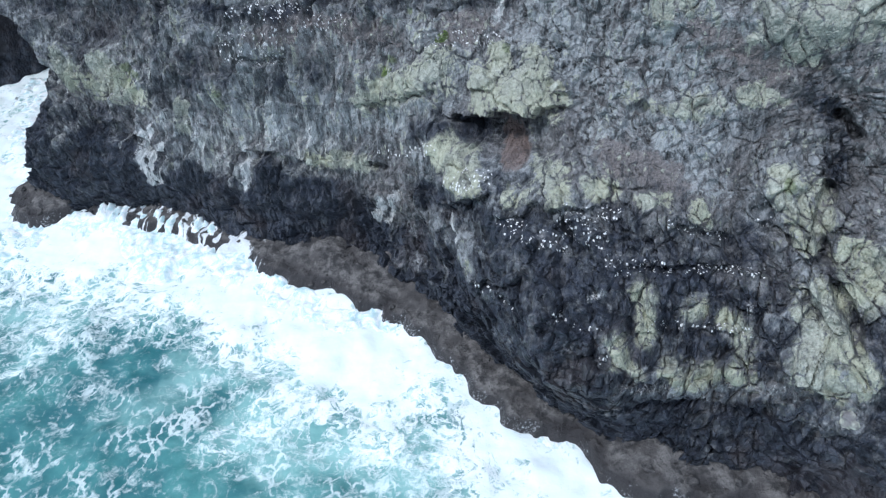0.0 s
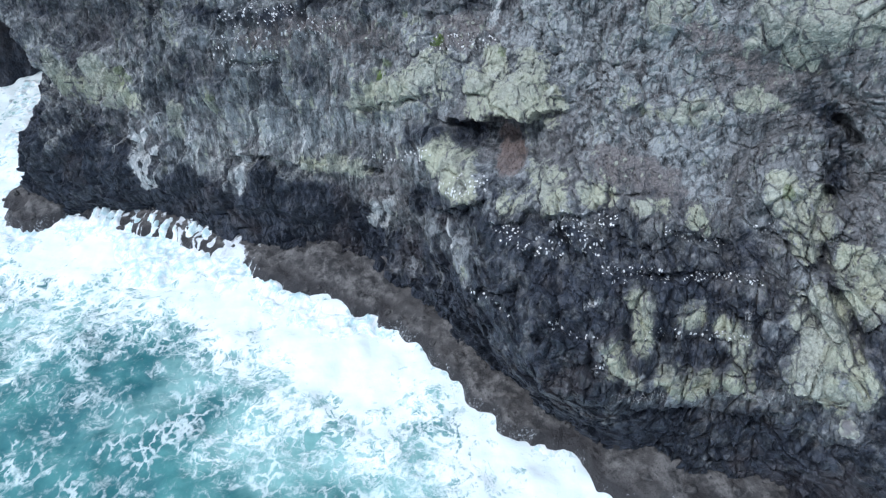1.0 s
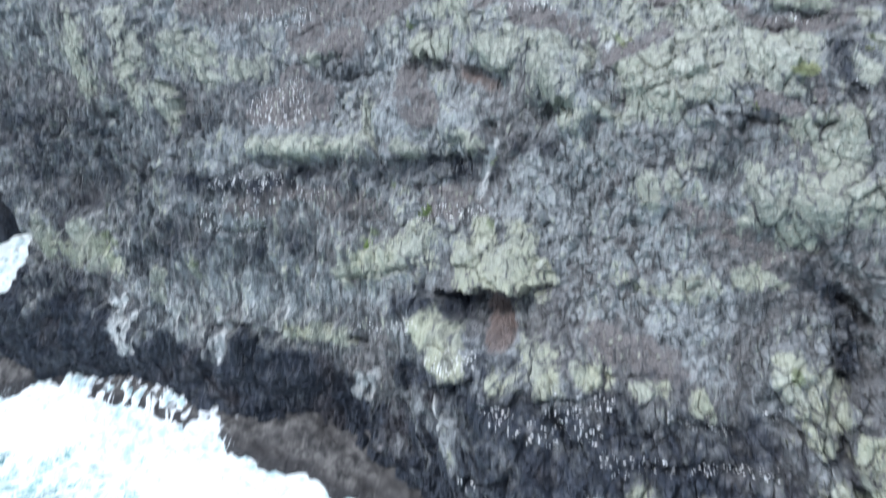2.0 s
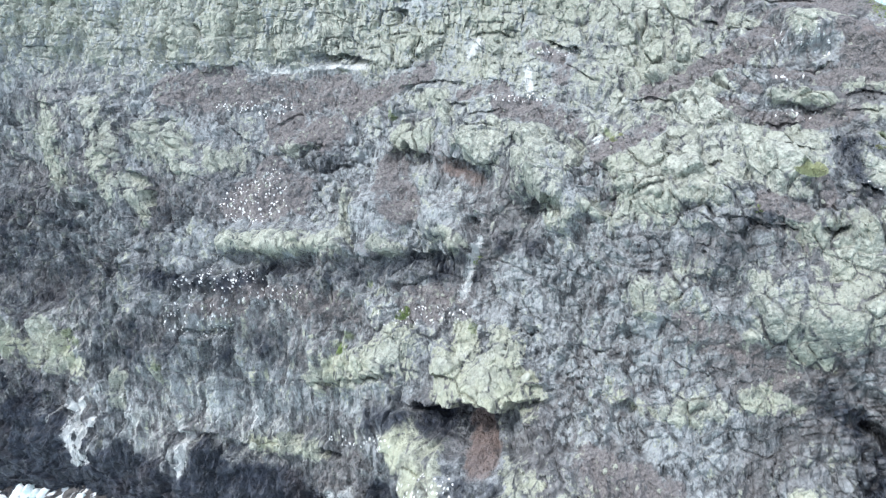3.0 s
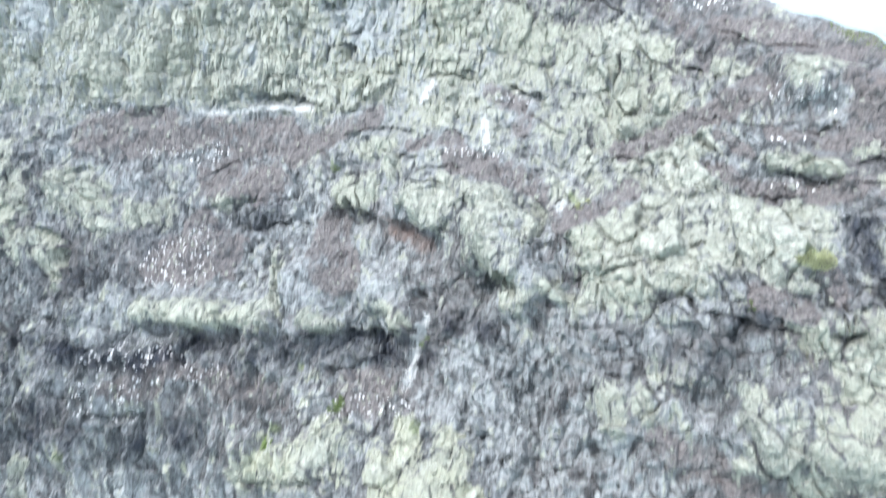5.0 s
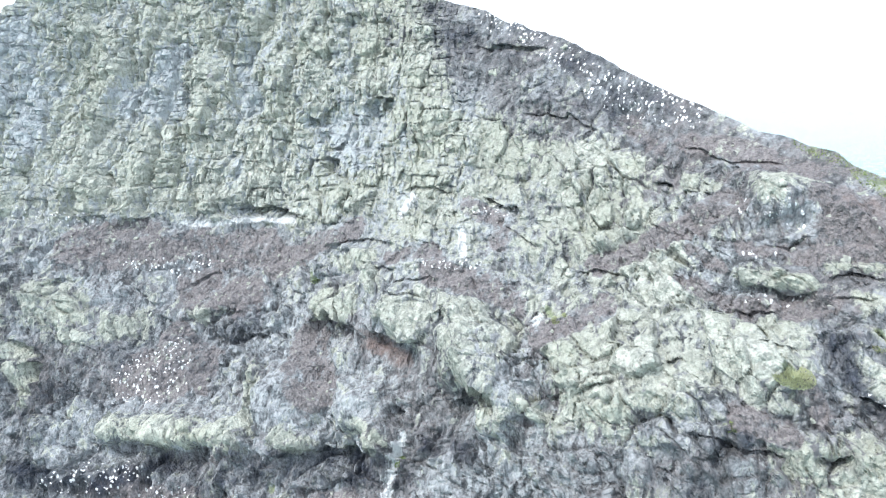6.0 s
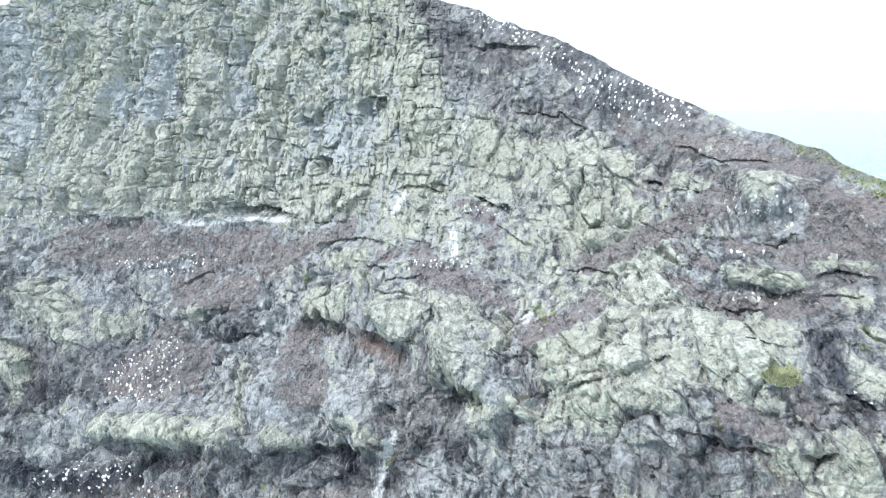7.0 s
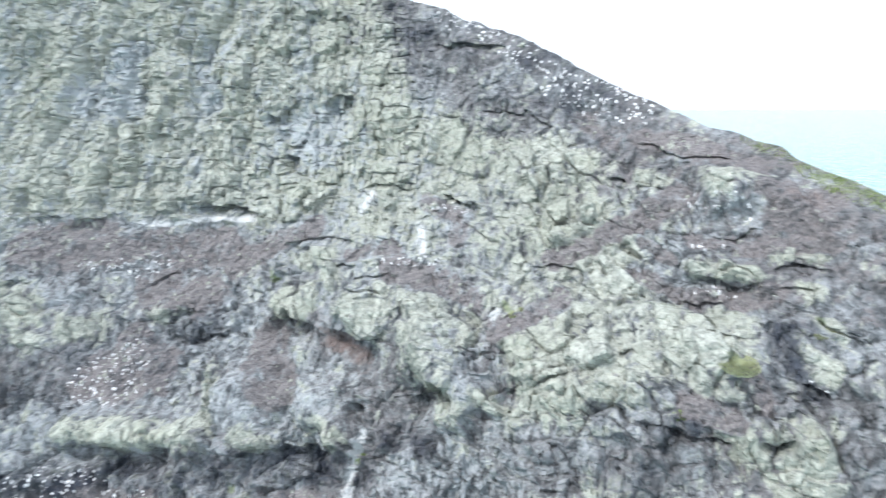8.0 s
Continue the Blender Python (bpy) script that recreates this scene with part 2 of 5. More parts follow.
    speck = m.math("MULTIPLY", m.math("MULTIPLY", m.step(dots, 0.26, 0.32, 1, 0), m.step(m.noise(2.0, 2.0), 0.40, 0.45)), m.step(m.math("ADD", m.mask("specks"), m.math("MULTIPLY", m.math("SUBTRACT", m.noise(1.0), 0.5), 1.3)), 0.40, 0.6))
    col = m.mix(speck, col, (0.80, 0.80, 0.79))
    chip = m.voronoi(2.6, "F1", at=m.warp(2.5, 0.3, at=m.squash(1.0, 1.0, 0.6)))
    chip2 = m.voronoi(6.5, "F1", at=m.warp(5.0, 0.12, at=m.squash(1.0, 1.0, 0.7)))
    height = m.math("ADD", m.math("MULTIPLY", chip, -0.8), m.math("ADD", m.math("MULTIPLY", chip2, -0.55), m.math("MULTIPLY_ADD", fine, 0.35, m.math("MULTIPLY", mid, 0.6))))
    height = m.math("MULTIPLY", height, m.step(m.mask("wet_shade"), 0.3, 1.0, 1.0, 0.5))
    return m.finish(col, height, 0.85, 0.22, m.step(wet_shade, 0, 1, 0.92, 0.5))


def shelf_material():
    m = Nodes("wave_cut_rock", 0.7)
    mid, fine = m.noise(0.9, 6.0, 0.65), m.noise(4.0, 5.0, 0.7)
    col = m.mix(m.step(mid, 0.36, 0.64), (0.038, 0.037, 0.038), (0.195, 0.184, 0.176))
    col = m.mix(m.step(fine, 0.52, 0.70, 0, 0.7), col, (0.028, 0.026, 0.027))
    col = m.mix(m.step(m.noise(0.35, 5.0, 0.65), 0.46, 0.60, 0, 0.75), col, m.mix(fine, (0.035, 0.033, 0.034), (0.10, 0.093, 0.09)))
    col = m.mix(m.step(m.math("ADD", m.mask("wash"), m.math("MULTIPLY", m.math("SUBTRACT", mid, 0.5), 1.2)), 0.35, 0.75), col, m.mix(fine, (0.02, 0.02, 0.023), (0.06, 0.055, 0.055)))
    white = m.step(m.math("ADD", m.mask("stream"), m.math("MULTIPLY", m.math("SUBTRACT", m.noise(4.5, 6.0, 0.72), 0.5), 2.4)), 0.30, 0.95, 0, 0.92)
    col = m.mix(white, col, m.mix(fine, (0.74, 0.80, 0.83), (0.94, 0.95, 0.96)))
    return m.finish(col, m.math("ADD", mid, fine), 0.8, 0.25, m.step(m.mask("wash"), 0.2, 0.9, 0.75, 0.4))


def water_material():
    m = Nodes("sea_water", 0.12)
    m.shader.inputs["IOR"].default_value = 1.33
    m.shader.inputs["Specular IOR Level"].default_value = 0.5
    broad, mid = m.noise(0.035, 4.0), m.noise(0.22, 5.0, 0.6)
    sea = m.mix(m.step(m.math("ADD", m.math("MULTIPLY", broad, 0.7), m.math("MULTIPLY", mid, 0.5)), 0.45, 0.75), (0.030, 0.130, 0.148), (0.105, 0.310, 0.295))
    milk = m.step(m.math("ADD", m.mask("air"), m.math("MULTIPLY", m.math("SUBTRACT", m.noise(0.11, 5.0, 0.6), 0.5), 1.3)), 0.35, 0.95)
    sea = m.mix(milk, sea, (0.38, 0.60, 0.57))
    at = m.warp(0.16, 5.0, at=m.warp(0.9, 1.1))

    def threads(scale):
        return m.math("SUBTRACT", 1.0, m.math("ABSOLUTE", m.math("MULTIPLY_ADD", m.noise(scale, 5.0, 0.6, at=at), 2.0, -1.0)))

    lace = m.math("MAXIMUM", threads(0.30), m.math("MULTIPLY", threads(0.75), 0.97))
    tears = m.noise(0.5, 8.0, 0.72, 0.8, at=m.warp(0.4, 2.0))
    amount = m.math("ADD", m.mask("foam"), m.math("MULTIPLY", m.math("SUBTRACT", m.noise(0.07, 5.0, 0.62), 0.5), 1.2))
    sheet_f = m.step(m.math("ADD", amount, m.math("MULTIPLY", m.math("SUBTRACT", tears, 0.5), 1.9)), 0.50, 0.80)
    web_f = m.step(m.math("ADD", lace, m.math("MULTIPLY", m.math("SUBTRACT", amount, 0.5), 0.24)), 0.82, 0.95)
    web_f = m.math("MULTIPLY", web_f, m.step(m.math("ADD", amount, m.math("MULTIPLY", m.math("SUBTRACT", tears, 0.5), 2.2)), -0.12, 0.45))
    cell = m.voronoi(0.8, at=m.warp(0.3, 2.6, at=m.warp(1.6, 0.9, at=m.squash(1.0, 0.75, 1.0))))
    net = m.math("MULTIPLY", m.step(cell, 0.02, 0.16, 1, 0), m.step(m.math("MULTIPLY_ADD", m.noise(0.12, 6.0, 0.7), 1.6, m.math("MULTIPLY", tears, 1.2)), 1.30, 1.62, 0, 0.7))
    foam = m.math("MAXIMUM", m.math("MAXIMUM", sheet_f, web_f), net)
    col = m.mix(m.math("MULTIPLY", foam, 0.97), sea, m.mix(m.noise(0.7, 5.0, 0.6), (0.78, 0.90, 0.90), (0.97, 0.98, 0.965)))
    ripple = m.math("ADD", m.math("MULTIPLY", m.noise(1.2, 5.0, 0.6), 0.35), m.math("MULTIPLY", foam, 0.35))
    return m.finish(col, ripple, 0.5, 0.35, m.math("ADD", m.math("MULTIPLY", foam, 0.65), 0.13))


def foam_material():
    m = Nodes("broken_foam", 0.8)
    strands = m.noise(0.9, 7.0, 0.7, 0.6, at=m.warp(0.5, 1.6))
    col = m.mix(m.step(strands, 0.36, 0.60), (0.50, 0.68, 0.70), (0.92, 0.94, 0.94))
    return m.finish(col, m.math("ADD", strands, m.math("MULTIPLY", m.noise(4.0, 5.0, 0.7), 0.3)), 0.5, 0.3)


def stone_material():
    m = Nodes("lichened_stone")
    rnd_n = m.node("ShaderNodeObjectInfo").outputs["Random"]
    mid, fine = m.noise(1.6, 5.0, 0.65), m.noise(6.0, 5.0, 0.7)
    pale = m.mix(m.step(mid, 0.35, 0.65), (0.28, 0.295, 0.245), (0.48, 0.495, 0.425))
    bare = m.mix(mid, (0.12, 0.115, 0.12), (0.30, 0.29, 0.29))
    col = m.mix(m.step(m.math("ADD", m.noise(0.9, 5.0), m.math("MULTIPLY", rnd_n, 0.25)), 0.42, 0.62), bare, pale)
    col = m.mix(m.step(fine, 0.56, 0.72, 0, 0.6), col, (0.13, 0.125, 0.12))
    return m.finish(col, m.math("ADD", mid, m.math("MULTIPLY", fine, 0.5)), 0.7, 0.18)


def leaf_material(name, dark, light):
    m = Nodes(name, 0.8)
    vary = m.node("ShaderNodeNewGeometry").outputs["Random Per Island"]
    return m.finish(m.mix(vary, dark, light))


ROCK, SHELF, WATER, FOAM, STONE = rock_material(), shelf_material(), water_material(), foam_material(), stone_material()
MOSS = leaf_material("moss_leaf", (0.20, 0.29, 0.10), (0.40, 0.48, 0.20))
OLIVE = leaf_material("scurvy_grass", (0.33, 0.36, 0.20), (0.50, 0.52, 0.33))
TURF = leaf_material("ridge_turf", (0.22, 0.29, 0.09), (0.42, 0.48, 0.19))

# ---------------------------------------------------------------- the cliff: a steep face that runs from far to near, seen from the sea
OUT = np.array([-0.45, -0.75, 0.48])
SWELLS = [
    (12, 21, 7, -10.8),
    (26, 24, 7, -3.9),
    (-3, 24, 7, 3.7),
    (10, 33, 7, 2.1),
    (28, 34, 6, 4.7),
    (-18, 35, 8, -2.0),
    (-28, 22, 8, -2.5),
    (-10, 48, 8, 4.5),
    (5, 56, 8, 2.0),
    (22, 40, 7, -2.7),
    (24, 52, 7, -0.5),
    (-28, 46, 8, -3.7),
    (-5, 36, 7, -3.3),
    (-40, 8, 9, -3.3),
    (0, 8, 9, -1.4),
    (12, 6, 9, -0.6),
    (-20, 10, 9, -2.9),
    (10, 45, 7, -1.4),
]
FOLDS = [
    (4, 14, 6.5, -1.8),
    (-36, 14, 6.5, -2.9),
    (-48, 18, 6.5, -3.3),
    (-20, 26, 6.5, -1.4),
    (28, 26, 6.5, 3.7),
    (4, 22, 6.5, -7.8),
    (4, 34, 6.5, 4.6),
    (-20, 10, 6.5, -4.0),
    (24, 46, 6.5, -1.7),
    (28, 10, 6.5, 3.3),
    (-32, 38, 6.5, -2.2),
    (-4, 30, 6.5, -3.5),
    (16, 10, 6.5, -2.4),
    (-48, 10, 6.5, -3.9),
    (16, 22, 6.5, 2.3),
    (4, 46, 6.5, -1.5),
    (12, 30, 6.5, -2.0),
    (16, 50, 6.5, 1.1),
    (-24, 30, 6.5, -3.9),
    (-48, 26, 6.5, -2.0),
]


def face(u, v):
    """How far back the plain face stands, over the run u and the height v."""
    q, w = u / 40, v / 40
    y = 51.6 - 34.7 * q + 7.6 * w + 12.4 * w * w + 5.9 * q * w - 9.6 * q * q + 1.1 * q * q * w + 1.6 * q * w * w - 1.6 * w**3 + 1.7 * q**3
    for a, c, s, k in SWELLS + FOLDS:
        y = y + k * np.exp(-((u - a) ** 2 + (v - c) ** 2) / (2 * s * s))
    end = np.interp(v, [8, 12, 15, 18, 22, 25, 28, 32, 36, 60, 90], [-52.5, -52, -50, -48.5, -44.5, -46.5, -49, -56, -63, -69, -69])
    return y + 3.0 * np.maximum(0, end - u)


def crest(u):
    """Height of the skyline ridge along the run."""
    return np.interp(u, [-80, -52, -46, -41, -37, -30, -20, -10, -2, 4, 13, 19, 26, 30, 34, 42, 62], [48, 64, 71, 75, 79, 85, 89, 87, 79.2, 73.6, 70.69, 67.23, 62.51, 60.5, 58.21, 53.91, 44])


NU, NV, NB = 1230, 850, 50
us = np.interp(np.linspace(0, 1, NU), [0, 0.06, 0.93, 1], [-78, -52, 36, 56])
top = crest(us) + 0.4 * fbm(us, us * 0, us * 0 + 3, 5.0, 4, seed=70) + 0.35 * np.maximum(0, fbm(us, us * 0, us * 0 + 8, 1.3, 3, seed=72))
sv = np.linspace(0, 1, NV)
U, SV = np.meshgrid(us, sv)
V = 4 + SV * (top[None, :] - 4)

fields = {k: np.zeros(U.shape, np.float32) for k in ("lichen", "soil", "rust", "green", "streak", "specks", "hollow", "bulge", "pale", "bare", "damp_shade")}


def spread(key, path, radius, amount=1.0, soft=0.9):
    """Lay a patch along a path over the face: full inside its radius, gone at about twice that."""
    pts = np.array(path, float)
    lo, hi = pts.min(0) - 3 * radius, pts.max(0) + 3 * radius
    c0, c1 = np.searchsorted(us, (lo[0], hi[0]))
    if c1 <= c0:
        return
    u, v = U[:, c0:c1], V[:, c0:c1]
    best = np.full(u.shape, 1e9)
    for a, b in zip(pts[:-1], pts[1:]) if len(pts) > 1 else [(pts[0], pts[0])]:
        ab = b - a
        t = np.clip(((u - a[0]) * ab[0] + (v - a[1]) * ab[1]) / max(ab @ ab, 1e-9), 0, 1)
        best = np.minimum(best, np.hypot(u - a[0] - t * ab[0], v - a[1] - t * ab[1]))
    best = best + (0.55 if key == "hollow" else 0.35) * min(radius, 1.6) * ROUGH[:, c0:c1]
    m = amount * (1 - ease(best / radius, 1 - soft * 0.6, 1 + soft * 0.6))
    f = fields[key][:, c0:c1]
    fields[key][:, c0:c1] = np.where(np.abs(m) > np.abs(f), m, f)


Y0 = face(U, V)
ROUGH = fbm(U, Y0, V, 2.2, 4, seed=11)


def lichen(path, radius):
    spread("lichen", path, radius, 1.0, 1.1)


def pale(path, radius):
    spread("pale", path, radius, 1.0, 1.3)


def bare(path, radius):
    spread("bare", path, radius, 0.85, 1.4)


# darkens the rock: damp bands, plus painted shade in cave slot and gully
def damp_shade(path, radius, amount=0.62):
    spread("damp_shade", path, radius, amount, 1.3)


def soil(path, radius):
    spread("soil", path, radius)


def rust(path, radius, amount=1.0):
    spread("rust", path, radius, amount, 1.5)


def green(path, radius):
    spread("green", path, radius * 0.8)


def streak(path, radius, amount=1.0):
    spread("streak", path, radius, amount, 1.3)


def specks(path, radius):
    spread("specks", path, radius)


def hollow(path, radius, depth):
    spread("hollow", path, radius, depth * 1.4, 0.45)


def bulge(path, radius, height):
    spread("bulge", path, radius, height, 1.5)


def undercut(path, height, depth):
    """A ledge or lip: the rock under the path is set back sharply and comes out again further down."""
    pts = np.array(sorted(path), float)
    c0, c1 = np.searchsorted(us, (pts[0, 0], pts[-1, 0]))
    line = np.interp(us[c0:c1], pts[:, 0], pts[:, 1])
    line = line + 0.3 * min(max(height, 0.8), 1.5) * fbm(us[c0:c1], line * 0, line * 0 + pts[0, 1], 1.3, 4, seed=17)
    ends = np.minimum(us[c0:c1] - pts[0, 0], pts[-1, 0] - us[c0:c1])
    below = line[None, :] - V[:, c0:c1]
    m = depth * ease(ends, 0, 0.25 * (pts[-1, 0] - pts[0, 0]))[None, :] * ease(below, 0, 0.14) * (1 - ease(below, 0.4 * height, 1.3 * height))
    fields["hollow"][:, c0:c1] = np.maximum(fields["hollow"][:, c0:c1], m)


# crusts, stains, ledges and hollows of the upper wall
lichen([(-31.0, 69.5), (-27.9, 62.4), (-26.5, 55.2)], 2.07)
lichen([(-16.3, 65.3), (-14.9, 59.0), (-13.8, 53.6)], 2.10)
lichen([(-22.3, 59.6), (-20.8, 53.6)], 1.51)
lichen([(-9.5, 58.5), (-9.0, 53.2)], 1.35)
lichen([(-4.7, 68.7), (-3.5, 63.1)], 1.49)
lichen([(7.3, 68.7), (7.6, 61.4), (8.1, 56.4)], 1.70)
lichen([(1.8, 69.3), (1.5, 65.2)], 1.46)
lichen([(-11.2, 70.0), (-10.3, 72.0)], 1.27)
lichen([(13.5, 58.9), (17.1, 58.0), (21.4, 58.1)], 1.53)
lichen([(18.3, 56.2), (21.5, 54.6), (17.9, 53.5)], 1.71)
lichen([(14.6, 57.0), (12.1, 55.5)], 1.15)
lichen([(2.3, 54.2), (0.4, 54.5)], 1.11)
lichen([(28.8, 57.0), (30.2, 57.9), (31.2, 57.4)], 0.65)
lichen([(25.2, 57.3), (26.5, 57.3)], 0.50)
lichen([(21.7, 52.4), (23.7, 53.2)], 0.39)
lichen([(18.6, 51.6), (20.9, 52.4)], 0.58)
lichen([(0.9, 49.1), (3.1, 50.1)], 0.52)
lichen([(3.6, 48.2), (3.7, 49.1)], 0.54)
lichen([(5.5, 46.8), (6.5, 46.2)], 1.40)
lichen([(1.5, 46.8), (-0.6, 46.0)], 1.01)
lichen([(10.7, 46.3), (11.1, 44.8), (11.6, 43.6)], 1.33)
lichen([(8.0, 47.7), (11.1, 47.9), (12.4, 48.0)], 0.87)
lichen([(16.7, 46.7), (17.2, 45.4), (18.8, 46.1)], 1.31)
lichen([(17.6, 47.7), (21.6, 48.0), (23.9, 48.5)], 1.13)
lichen([(19.9, 49.7), (22.6, 50.9), (24.2, 50.4)], 1.12)
lichen([(25.6, 49.4), (25.6, 48.1), (27.5, 49.4)], 1.08)
lichen([(20.8, 46.4), (21.8, 47.0)], 0.78)
lichen([(15.7, 43.7), (14.8, 44.2)], 0.61)
lichen([(26.0, 50.2), (27.9, 50.8)], 0.47)
lichen([(26.3, 52.6), (27.8, 52.8), (29.1, 52.8)], 0.40)
lichen([(30.4, 54.0), (32.4, 54.1)], 0.30)
lichen([(27.7, 46.3), (28.5, 46.6)], 0.47)
lichen([(29.0, 48.3), (29.0, 48.8)], 0.39)
lichen([(30.1, 49.6), (30.7, 49.1)], 0.54)
lichen([(31.1, 51.2), (31.4, 51.0)], 0.39)
lichen([(29.7, 50.8), (30.0, 50.6)], 0.34)
lichen([(-28.9, 44.9), (-27.7, 43.5), (-23.6, 41.8)], 1.02)
lichen([(-20.8, 42.8), (-18.3, 42.9)], 0.82)
lichen([(-29.3, 40.6), (-28.2, 38.6)], 1.10)
lichen([(-17.7, 36.2), (-12.9, 36.3), (-5.9, 37.2)], 0.78)
lichen([(-5.7, 40.1), (-5.5, 38.4)], 1.14)
lichen([(3.0, 39.4), (5.2, 38.6)], 0.79)
lichen([(-13.0, 43.5), (-11.3, 44.0), (-9.2, 44.7)], 0.46)
lichen([(-1.9, 37.8), (-1.2, 37.6)], 0.66)
lichen([(13.0, 49.4), (12.4, 48.6)], 0.39)
lichen([(31.5, 52.3), (31.1, 52.4)], 0.41)
# of the middle
lichen([(-6.6, 28.0), (-3.2, 30.0), (0.4, 31.6)], 1.10)
lichen([(5.1, 31.2), (7.3, 31.0), (9.0, 32.2)], 1.07)
lichen([(7.8, 33.2), (9.3, 33.3)], 0.83)
lichen([(9.5, 31.4), (10.3, 31.9)], 0.55)
lichen([(17.3, 39.1), (17.6, 40.2)], 0.80)
lichen([(19.0, 40.1), (19.2, 41.1)], 0.50)
lichen([(23.6, 42.8), (24.2, 41.0)], 0.66)
lichen([(25.2, 40.1), (26.9, 40.2), (28.3, 42.2)], 1.63)
lichen([(26.4, 38.4), (27.1, 38.3)], 0.78)
lichen([(28.8, 45.6), (28.6, 43.1)], 1.26)
lichen([(25.1, 44.8), (26.5, 45.6)], 0.73)
lichen([(-39.4, 23.5), (-36.5, 23.3)], 1.37)
lichen([(-24.5, 27.8), (-24.4, 24.6)], 0.52)
lichen([(-29.0, 23.0), (-28.9, 20.5)], 0.65)
lichen([(-11.7, 31.7), (-11.6, 30.9)], 0.70)
lichen([(-1.2, 25.3), (0.8, 26.8)], 0.51)
lichen([(-13.6, 19.7), (-10.7, 19.7)], 0.71)
lichen([(20.0, 33.6), (18.6, 33.5)], 0.56)
lichen([(23.2, 35.0), (24.6, 35.0)], 0.61)
lichen([(23.1, 38.9), (23.3, 37.6)], 0.41)
lichen([(-10.2, 44.1), (-12.6, 43.3)], 0.50)
lichen([(-27.5, 45.0), (-24.2, 43.9)], 1.36)
lichen([(-36.0, 46.9), (-31.7, 43.1)], 1.17)
lichen([(-42.7, 44.9), (-39.1, 39.5)], 1.59)
lichen([(-31.5, 39.3), (-33.4, 42.0)], 1.14)
# of the foot, and the ledges and stains of the whole face
lichen([(-8.3, 26.0), (-4.3, 29.0), (-0.1, 30.7)], 1.11)
lichen([(3.7, 30.3), (6.5, 30.3), (9.5, 31.6)], 1.20)
lichen([(6.3, 32.2), (5.4, 32.9)], 0.83)
lichen([(-0.3, 25.1), (2.7, 26.7)], 0.77)
lichen([(0.9, 24.5), (3.2, 25.8)], 0.64)
lichen([(-14.4, 19.3), (-11.0, 19.8), (-7.8, 20.1)], 0.85)
lichen([(5.8, 25.9), (8.4, 27.1), (10.4, 27.6)], 0.64)
lichen([(8.0, 28.1), (9.9, 28.2)], 0.66)
lichen([(11.9, 28.1), (13.6, 28.4)], 0.45)
lichen([(15.3, 28.2), (17.4, 28.6)], 0.45)
lichen([(19.8, 28.0), (20.4, 27.5)], 0.69)
lichen([(26.2, 30.0), (26.5, 28.5)], 1.09)
lichen([(28.3, 30.1), (27.8, 28.5)], 0.93)
lichen([(14.9, 23.4), (14.9, 22.0)], 1.04)
lichen([(12.8, 21.4), (13.1, 20.7)], 0.81)
lichen([(19.0, 23.0), (19.5, 23.1)], 0.95)
lichen([(21.1, 22.4), (22.0, 22.2)], 0.82)
lichen([(22.9, 21.0), (23.0, 19.5)], 1.29)
lichen([(20.0, 19.1), (19.2, 18.8)], 1.04)
lichen([(16.7, 19.9), (17.8, 18.9)], 0.69)
lichen([(13.6, 20.0), (14.6, 19.2)], 0.52)
lichen([(26.6, 20.5), (28.2, 20.4)], 1.42)
lichen([(26.5, 21.7), (28.8, 23.1)], 1.10)
lichen([(27.7, 25.0), (28.3, 24.7)], 0.90)
lichen([(26.9, 23.6), (26.4, 24.9)], 0.79)
lichen([(29.9, 21.9), (29.8, 20.9)], 0.87)
lichen([(30.7, 27.6), (30.2, 25.8)], 1.22)
lichen([(29.8, 27.8), (29.2, 26.8)], 0.66)
lichen([(-44.0, 24.8), (-42.3, 23.8)], 1.31)
lichen([(-39.0, 24.5), (-35.8, 22.7), (-34.2, 22.5)], 1.30)
lichen([(-11.7, 31.5), (-11.7, 30.5)], 0.69)
lichen([(15.2, 33.4), (17.1, 33.3)], 0.55)
lichen([(19.5, 34.1), (21.4, 34.3)], 0.62)
lichen([(24.0, 35.6), (26.0, 35.1)], 0.61)
lichen([(26.6, 27.1), (27.6, 27.2)], 0.42)
pale([(-19.4, 36.7), (-12.5, 36.7), (-6.5, 37.4)], 1.33)
pale([(-4.4, 40.3), (-2.4, 38.3)], 1.70)
pale([(3.0, 39.4), (4.8, 41.3)], 1.62)
pale([(5.4, 53.8), (6.4, 54.7)], 0.77)
pale([(12.3, 43.0), (14.2, 44.7)], 1.06)
pale([(-27.7, 43.5), (-21.9, 44.3)], 1.55)
pale([(10.3, 52.3), (11.6, 52.1)], 0.69)
pale([(-13.3, 22.6), (-7.1, 24.8), (-1.9, 27.9)], 1.65)
pale([(-35.4, 20.0), (-26.8, 21.7)], 1.43)
pale([(-22.0, 23.1), (-17.1, 22.9)], 1.54)
pale([(11.2, 34.7), (16.2, 36.9), (19.5, 39.3)], 1.91)
pale([(12.4, 31.7), (16.5, 32.8), (20.6, 33.7)], 1.46)
pale([(-35.1, 37.5), (-31.0, 35.1)], 1.71)
pale([(-22.0, 23.3), (-18.2, 22.3)], 1.58)
pale([(16.2, 32.5), (18.6, 32.0), (20.6, 31.3)], 1.36)
pale([(12.8, 34.3), (18.6, 36.4)], 1.86)
pale([(13.5, 17.1), (20.3, 17.0), (26.1, 18.1)], 0.96)
pale([(18.5, 30.1), (21.3, 29.4)], 0.89)
pale([(-9.9, 24.0), (-2.4, 26.8)], 1.49)
soil([(-26.9, 49.1), (-16.9, 48.5), (-7.4, 49.0)], 1.84)
soil([(-6.5, 47.5), (-1.9, 50.3), (1.4, 51.7)], 0.91)
